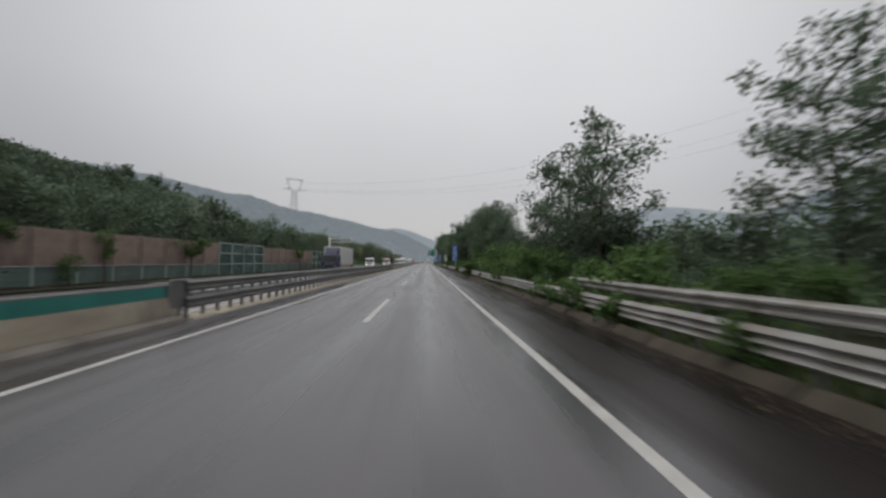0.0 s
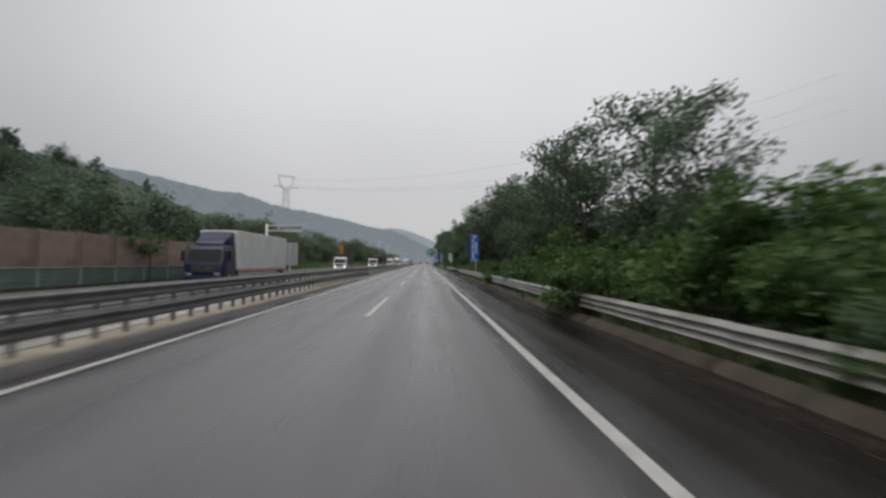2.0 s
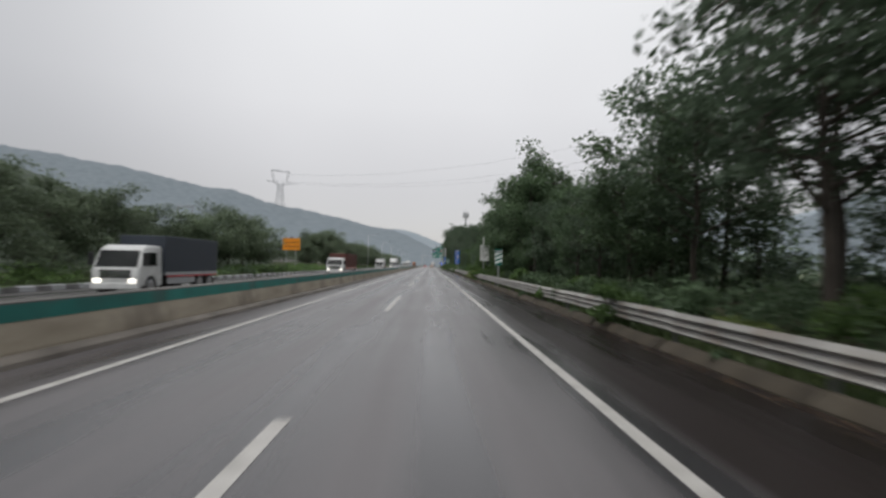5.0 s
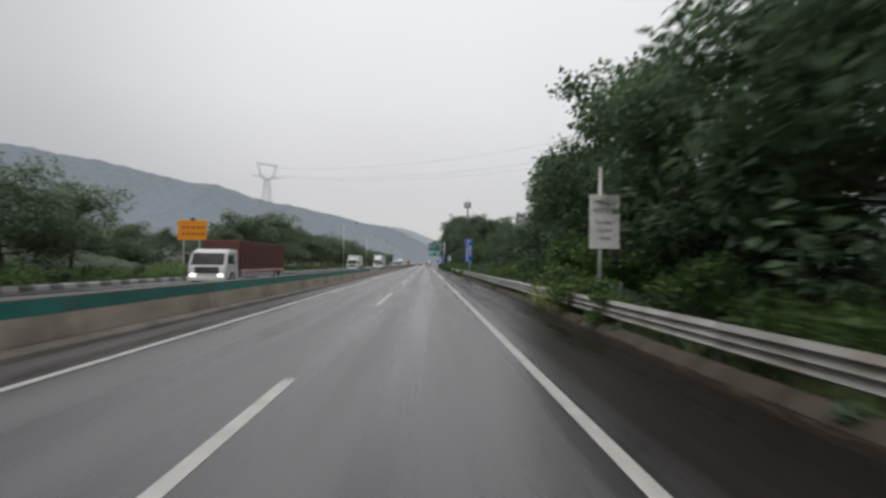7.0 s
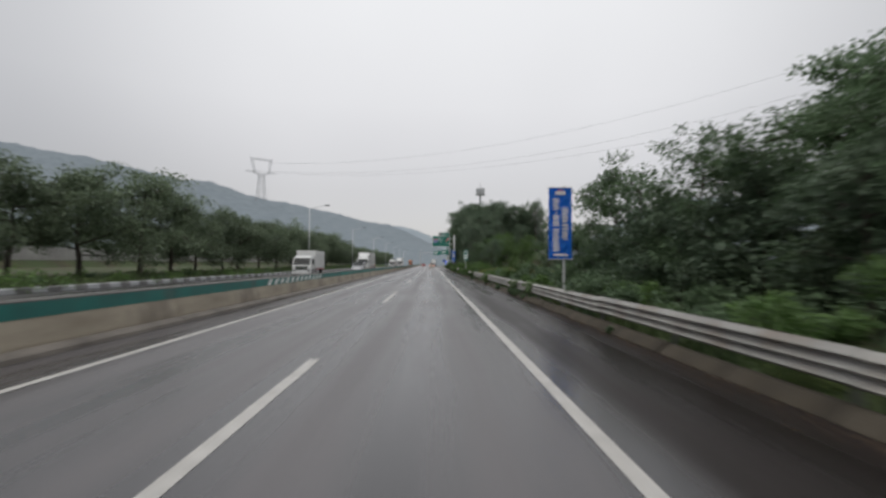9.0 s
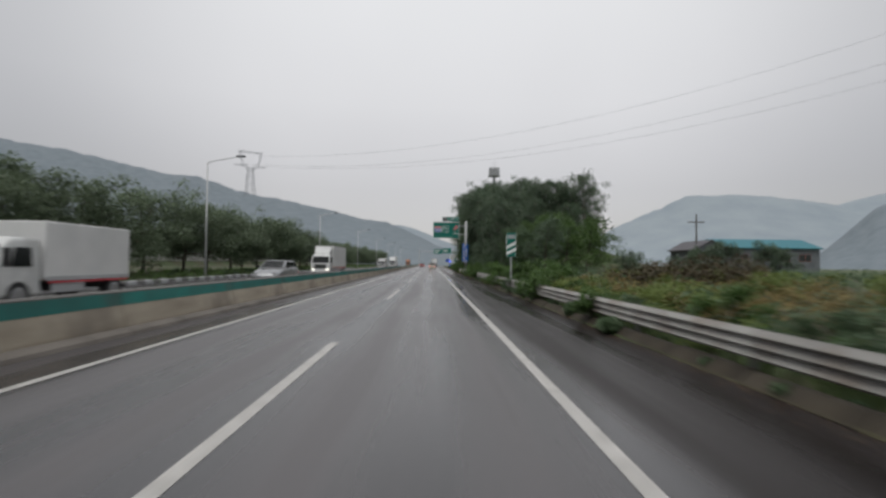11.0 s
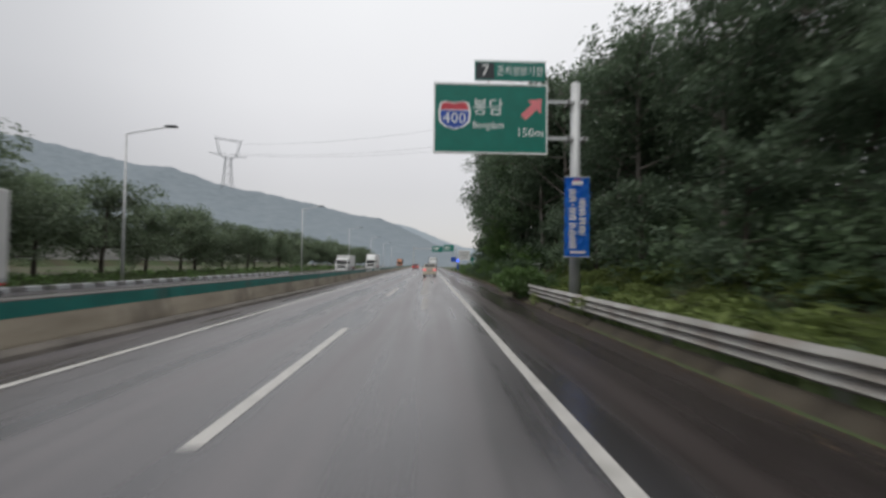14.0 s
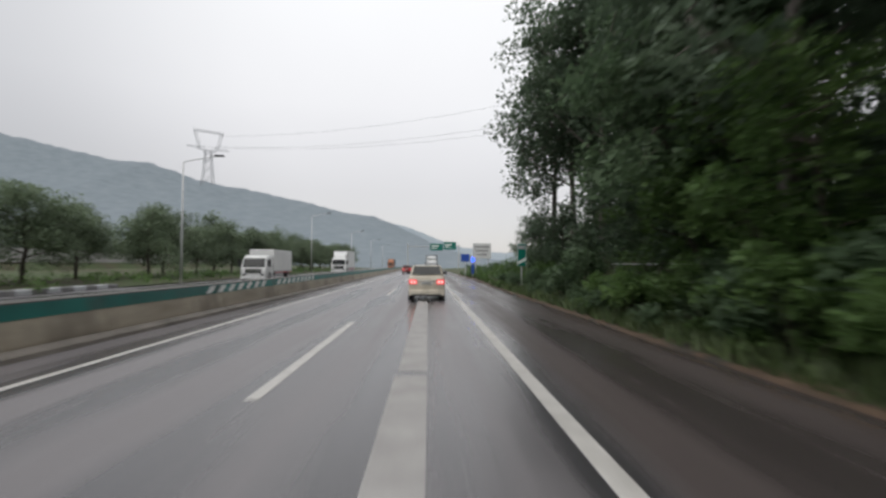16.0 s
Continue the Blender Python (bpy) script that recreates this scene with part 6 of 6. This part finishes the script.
def car(m, paint, label, length=4.5, hw=0.84, height=1.62, category="car", back=True):
    """Tail at y = 0, nose at y = length."""
    c = base("car", m, label, category, "cars")
    belt = height * 0.72
    part("body", loft([ring_xz(0.0, hw * 0.90, 0.30, belt - 0.08, 0.12), ring_xz(0.05, hw * 0.96, 0.25, belt - 0.02, 0.14), ring_xz(0.5, hw, 0.22, belt + 0.02, 0.14),
                       ring_xz(length * 0.55, hw, 0.24, belt, 0.12), ring_xz(length * 0.74, hw, 0.24, belt - 0.06, 0.14), ring_xz(length * 0.93, hw * 0.95, 0.24, belt - 0.26, 0.14),
                       ring_xz(length, hw * 0.84, 0.34, belt - 0.42, 0.12)]), paint, c, smooth=True)
    zb, zt = belt - 0.02, height
    yb0, yb1, yt0, yt1 = 0.07, length * 0.74, 0.42, length * 0.52
    bm = bmesh.new()
    low = [(-hw * 0.93, yb0, zb), (hw * 0.93, yb0, zb), (hw * 0.93, yb1, zb), (-hw * 0.93, yb1, zb)]
    high = [(-hw * 0.76, yt0, zt), (hw * 0.76, yt0, zt), (hw * 0.76, yt1, zt), (-hw * 0.76, yt1, zt)]
    a, b = [bm.verts.new(p) for p in low], [bm.verts.new(p) for p in high]
    for i in range(4):
        bm.faces.new((a[i], a[(i + 1) % 4], b[(i + 1) % 4], b[i]))
    bm.faces.new(a[::-1]), bm.faces.new(b)
    bmesh.ops.bevel(bm, geom=bm.edges[:], offset=0.11, segments=4, profile=0.6, affect="EDGES")
    part("cabin", bm, paint, c, smooth=True)

    def on(f, u0, u1, v0, v1, out):
        (p, q), (r, s) = ((low[f], low[(f + 1) % 4]), (high[f], high[(f + 1) % 4]))
        p, q, r, s = map(Vector, (p, q, r, s))
        nrm = (q - p).cross(r - p).normalized() * out
        at = lambda u, v: p.lerp(q, u).lerp(r.lerp(s, u), v) + nrm
        return quad(at(u0, v0), at(u1, v0), at(u1, v1), at(u0, v1))

    part("rear_window", on(0, 0.06, 0.94, 0.08, 0.90, 0.014), M["glass"], c, "dark tinted rear window")
    part("windscreen", on(2, 0.07, 0.93, 0.10, 0.90, 0.014), M["glass"], c, "dark windscreen")
    for f in (1, 3):
        for u0, u1 in ((0.07, 0.27), (0.30, 0.55), (0.58, 0.86)):
            part("side_window", on(f, u0 if f == 1 else 1 - u1, u1 if f == 1 else 1 - u0, 0.14, 0.86, 0.014), M["glass"], c)
    for s in (-1, 1):
        lampob = part("tail_lamp", box(min(s * hw * 0.52, s * hw * 0.96), max(s * hw * 0.52, s * hw * 0.96), -0.025, 0.12, belt - 0.40, belt - 0.18, 0.03), M["tail"], c, "lit red tail lamp")
        for k in (0.65, 0.82):
            part("bulb", rod((s * hw * k, -0.034, belt - 0.29), (s * hw * k, -0.02, belt - 0.29), 0.042, 0.05, 12), M["tail_core"], lampob, "pale glowing bulb")
        part("head_lamp", box(min(s * hw * 0.5, s * hw * 0.82), max(s * hw * 0.5, s * hw * 0.82), length - 0.12, length - 0.01, belt - 0.42, belt - 0.28, 0.03), M["chrome"], c)
        part("mirror", box(min(s * hw, s * (hw + 0.2)), max(s * hw, s * (hw + 0.2)), length * 0.63, length * 0.63 + 0.1, belt, belt + 0.15, 0.03), M["black"], c, "black door mirror")
        part("roof_bar", box(s * hw * 0.66 - 0.02, s * hw * 0.66 + 0.02, 0.6, length * 0.5, zt - 0.005, zt + 0.035, 0.008), M["black"], c)
        for y in (length * 0.19, length * 0.82):
            wheel(c, s * (hw - 0.10), y, 0.32, 0.21)
    part("bumper", box(-hw * 0.97, hw * 0.97, -0.09, 0.1, 0.24, 0.50, 0.06), paint, c)
    part("bumper_trim", box(-hw * 0.8, hw * 0.8, -0.1, -0.05, 0.22, 0.31, 0.02), M["black"], c)
    plate = part("number_plate", box(-0.26, 0.26, -0.03, -0.01, belt - 0.40, belt - 0.29, 0.005), M["white"], c)
    part("plate_bar", box(-0.2, 0.2, -0.033, -0.03, belt - 0.365, belt - 0.325), M["ink"], plate)
    part("tailgate_trim", box(-0.42, 0.42, -0.035, 0.0, belt - 0.25, belt - 0.225, 0.005), M["chrome"], c)
    part("wiper", box(-0.02, 0.3, -0.005, 0.02, belt + 0.03, belt + 0.05), M["black"], c)
    return c


def lorry(m, cab_mat, load_mat, label, length, height, hw=1.22, cab=2.1, ribs=0, lit=True, stakes=False, axles=3):
    """Nose at y = 0 facing -y, tail at y = length."""
    t = base("lorry", m, label, "truck", "lorries")
    ch = min(height - 0.25, 2.0 + 0.35 * (height - 2.0))
    part("cab", loft([ring_xz(0.0, hw * 0.92, 0.55, ch * 0.55, 0.12), ring_xz(0.12, hw * 0.97, 0.45, ch * 0.62, 0.14), ring_xz(0.42, hw * 0.97, 0.42, ch * 0.93, 0.16, hw * 0.9),
                      ring_xz(0.75, hw * 0.97, 0.42, ch, 0.16, hw * 0.88), ring_xz(cab, hw * 0.97, 0.42, ch, 0.14, hw * 0.9)]), cab_mat, t, smooth=True)
    if height > 3.0:
        part("air_deflector", loft([ring_xz(0.8, hw * 0.7, ch - 0.05, ch + 0.1, 0.05), ring_xz(cab - 0.05, hw * 0.86, ch - 0.05, height - 0.12, 0.12)]), cab_mat, t, smooth=True)
    part("windscreen", quad((-hw * 0.84, 0.03, ch * 0.57), (hw * 0.84, 0.03, ch * 0.57), (hw * 0.80, 0.33, ch * 0.89), (-hw * 0.80, 0.33, ch * 0.89)), M["glass"], t, "dark windscreen")
    for s in (-1, 1):
        part("side_window", quad((s * (hw * 0.97 + 0.006), 0.55, ch * 0.60), (s * (hw * 0.97 + 0.006), 1.35, ch * 0.60), (s * (hw * 0.93 + 0.006), 1.35, ch * 0.86), (s * (hw * 0.93 + 0.006), 0.72, ch * 0.86)), M["glass"], t)
        part("head_lamp", box(min(s * hw * 0.55, s * hw * 0.85), max(s * hw * 0.55, s * hw * 0.85), -0.05, 0.1, 0.62, 0.80, 0.03), M["head"] if lit else M["chrome"], t, "lit head lamp" if lit else "")
        part("mirror", box(min(s * hw, s * (hw + 0.22)), max(s * hw, s * (hw + 0.22)), 0.15, 0.25, ch * 0.60, ch * 0.85, 0.03), M["black"], t)
        spots = [cab * 0.5] + [length - 0.9 - 1.15 * k for k in range(axles - 1)]
        for y in spots:
            wheel(t, s * (hw - 0.18), y, 0.46, 0.3)
        part("side_guard", box(s * (hw - 0.06) - 0.02, s * (hw - 0.06) + 0.02, cab + 0.5, length - 2.6, 0.5, 0.85, 0.01), M["pale_grey"], t)
    grille = part("grille", box(-hw * 0.62, hw * 0.62, -0.02, 0.06, 0.82, ch * 0.52, 0.03), M["black"], t, "dark grille")
    for k in range(4):
        z = 0.88 + k * (ch * 0.52 - 0.9) / 4
        part("grille_bar", box(-hw * 0.58, hw * 0.58, -0.035, -0.018, z, z + 0.05), M["chrome"], grille)
    part("bumper", box(-hw * 0.95, hw * 0.95, -0.08, 0.2, 0.35, 0.62, 0.05), cab_mat, t)
    part("chassis", box(-0.45, 0.45, cab * 0.6, length - 0.1, 0.55, 0.85), M["black"], t)
    z0 = 0.95
    if stakes:
        load = part("load_bed", box(-hw, hw, cab + 0.12, length, z0, z0 + 0.45, 0.03), load_mat, t)
        for s in (-1, 1):
            for k in range(6):
                y = cab + 0.3 + k * (length - cab - 0.5) / 5
                part("stake", box(s * hw - 0.04, s * hw + 0.04, y - 0.04, y + 0.04, z0 + 0.4, height), M["steel_dark"], t)
        part("rear_hoop", box(-hw, hw, length - 0.1, length - 0.02, height - 0.1, height), M["steel_dark"], t)
        part("front_board", box(-hw, hw, cab + 0.15, cab + 0.22, z0, z0 + 0.9), M["pale_grey"], t)
    else:
        load = part("load_box", box(-hw, hw, cab + 0.15, length, z0, height, 0.05), load_mat, t)
        for s in (-1, 1):
            for k in range(ribs):
                y = cab + 0.4 + k * (length - cab - 0.6) / max(1, ribs - 1)
                part("rib", box(s * hw - 0.03, s * hw + 0.03, y - 0.04, y + 0.04, z0 + 0.05, height - 0.05), load_mat, load)
            part("bottom_rail", box(s * hw - 0.015, s * hw + 0.015, cab + 0.2, length - 0.05, z0 - 0.04, z0 + 0.1), M["pale_grey"], load)
            part("marker_strip", box(s * hw - 0.02, s * hw + 0.02, cab + 0.3, length - 0.1, z0 - 0.12, z0 - 0.06), M["sign_red"], load)
        if length > 11:
            for s in (-1, 1):
                for k in range(5):
                    y = cab + 0.9 + k * (length - cab - 1.6) / 4
                    part("side_marker", box(s * (hw + 0.012) - 0.014, s * (hw + 0.012) + 0.014, y - 0.09, y + 0.09, z0 - 0.05, z0 + 0.01, 0.005), M["amber"], t, "lit amber side marker")
    part("tail_bar", box(-hw * 0.9, hw * 0.9, length - 0.1, length, 0.5, 0.65, 0.02), M["steel_dark"], t)
    return t


car(pose(0.30, 329.3, 0), M["champagne"], "champagne estate car with lit red tail lamps on the wet lane", 4.5, 0.82, 1.58)
car(pose(-3.4, 398, 0), M["car_red"], "dark red car with lit tail lamps in the fast lane", 4.3, 0.84, 1.45)
OUT, IN = -13.6, -10.2
lorry(pose(OUT, 69.3, 0), M["lorry_blue"], M["box_white"], "dark blue lorry with a long white box body in heavy rain", 13.6, 3.55, lit=False)
lorry(pose(OUT, 117.5, 0), M["lorry_white"], M["canvas"], "small white lorry with a dark canvas cover", 7.6, 2.75, 1.05, 1.8)
lorry(pose(OUT, 165.8, 0), M["lorry_white"], M["box_red"], "white-cabbed tipper lorry with a ribbed red-brown body", 12.4, 3.0, ribs=16)
lorry(pose(OUT, 226.0, 0), M["lorry_white"], M["box_white"], "small white box lorry on the far carriageway", 6.4, 2.9, 1.05, 1.7, lit=False, axles=2)
lorry(pose(OUT, 273.0, 0), M["lorry_white"], M["box_white"], "large white box lorry with a sloped roof fairing", 11.2, 3.7, ribs=2)
lorry(pose(OUT, 347.6, 0), M["lorry_white"], M["box_white"], "white delivery lorry with a plain box body", 7.4, 2.8, 1.05, 1.9, lit=False, axles=2)
lorry(pose(OUT, 386.0, 0), M["lorry_white"], M["box_white"], "white and orange lorry further up the far carriageway", 9.0, 3.7, lit=False)
lorry(pose(OUT, 498.0, 0), M["cab_orange"], M["canvas"], "far lorry with an orange cab", 9.0, 3.6, lit=False)
lorry(pose(1.2, 414.0, 0, 0, 0, 180), M["lorry_white"], M["pale_grey"], "flatbed lorry with tall stakes and an open rear hoop", 7.6, 3.5, 1.15, 1.9, lit=False, stakes=True, axles=2)
car(pose(IN, 247.0, 0, 0, 0, 180), M["car_silver"], "silver people carrier on the far carriageway", 4.7, 0.88, 1.7)
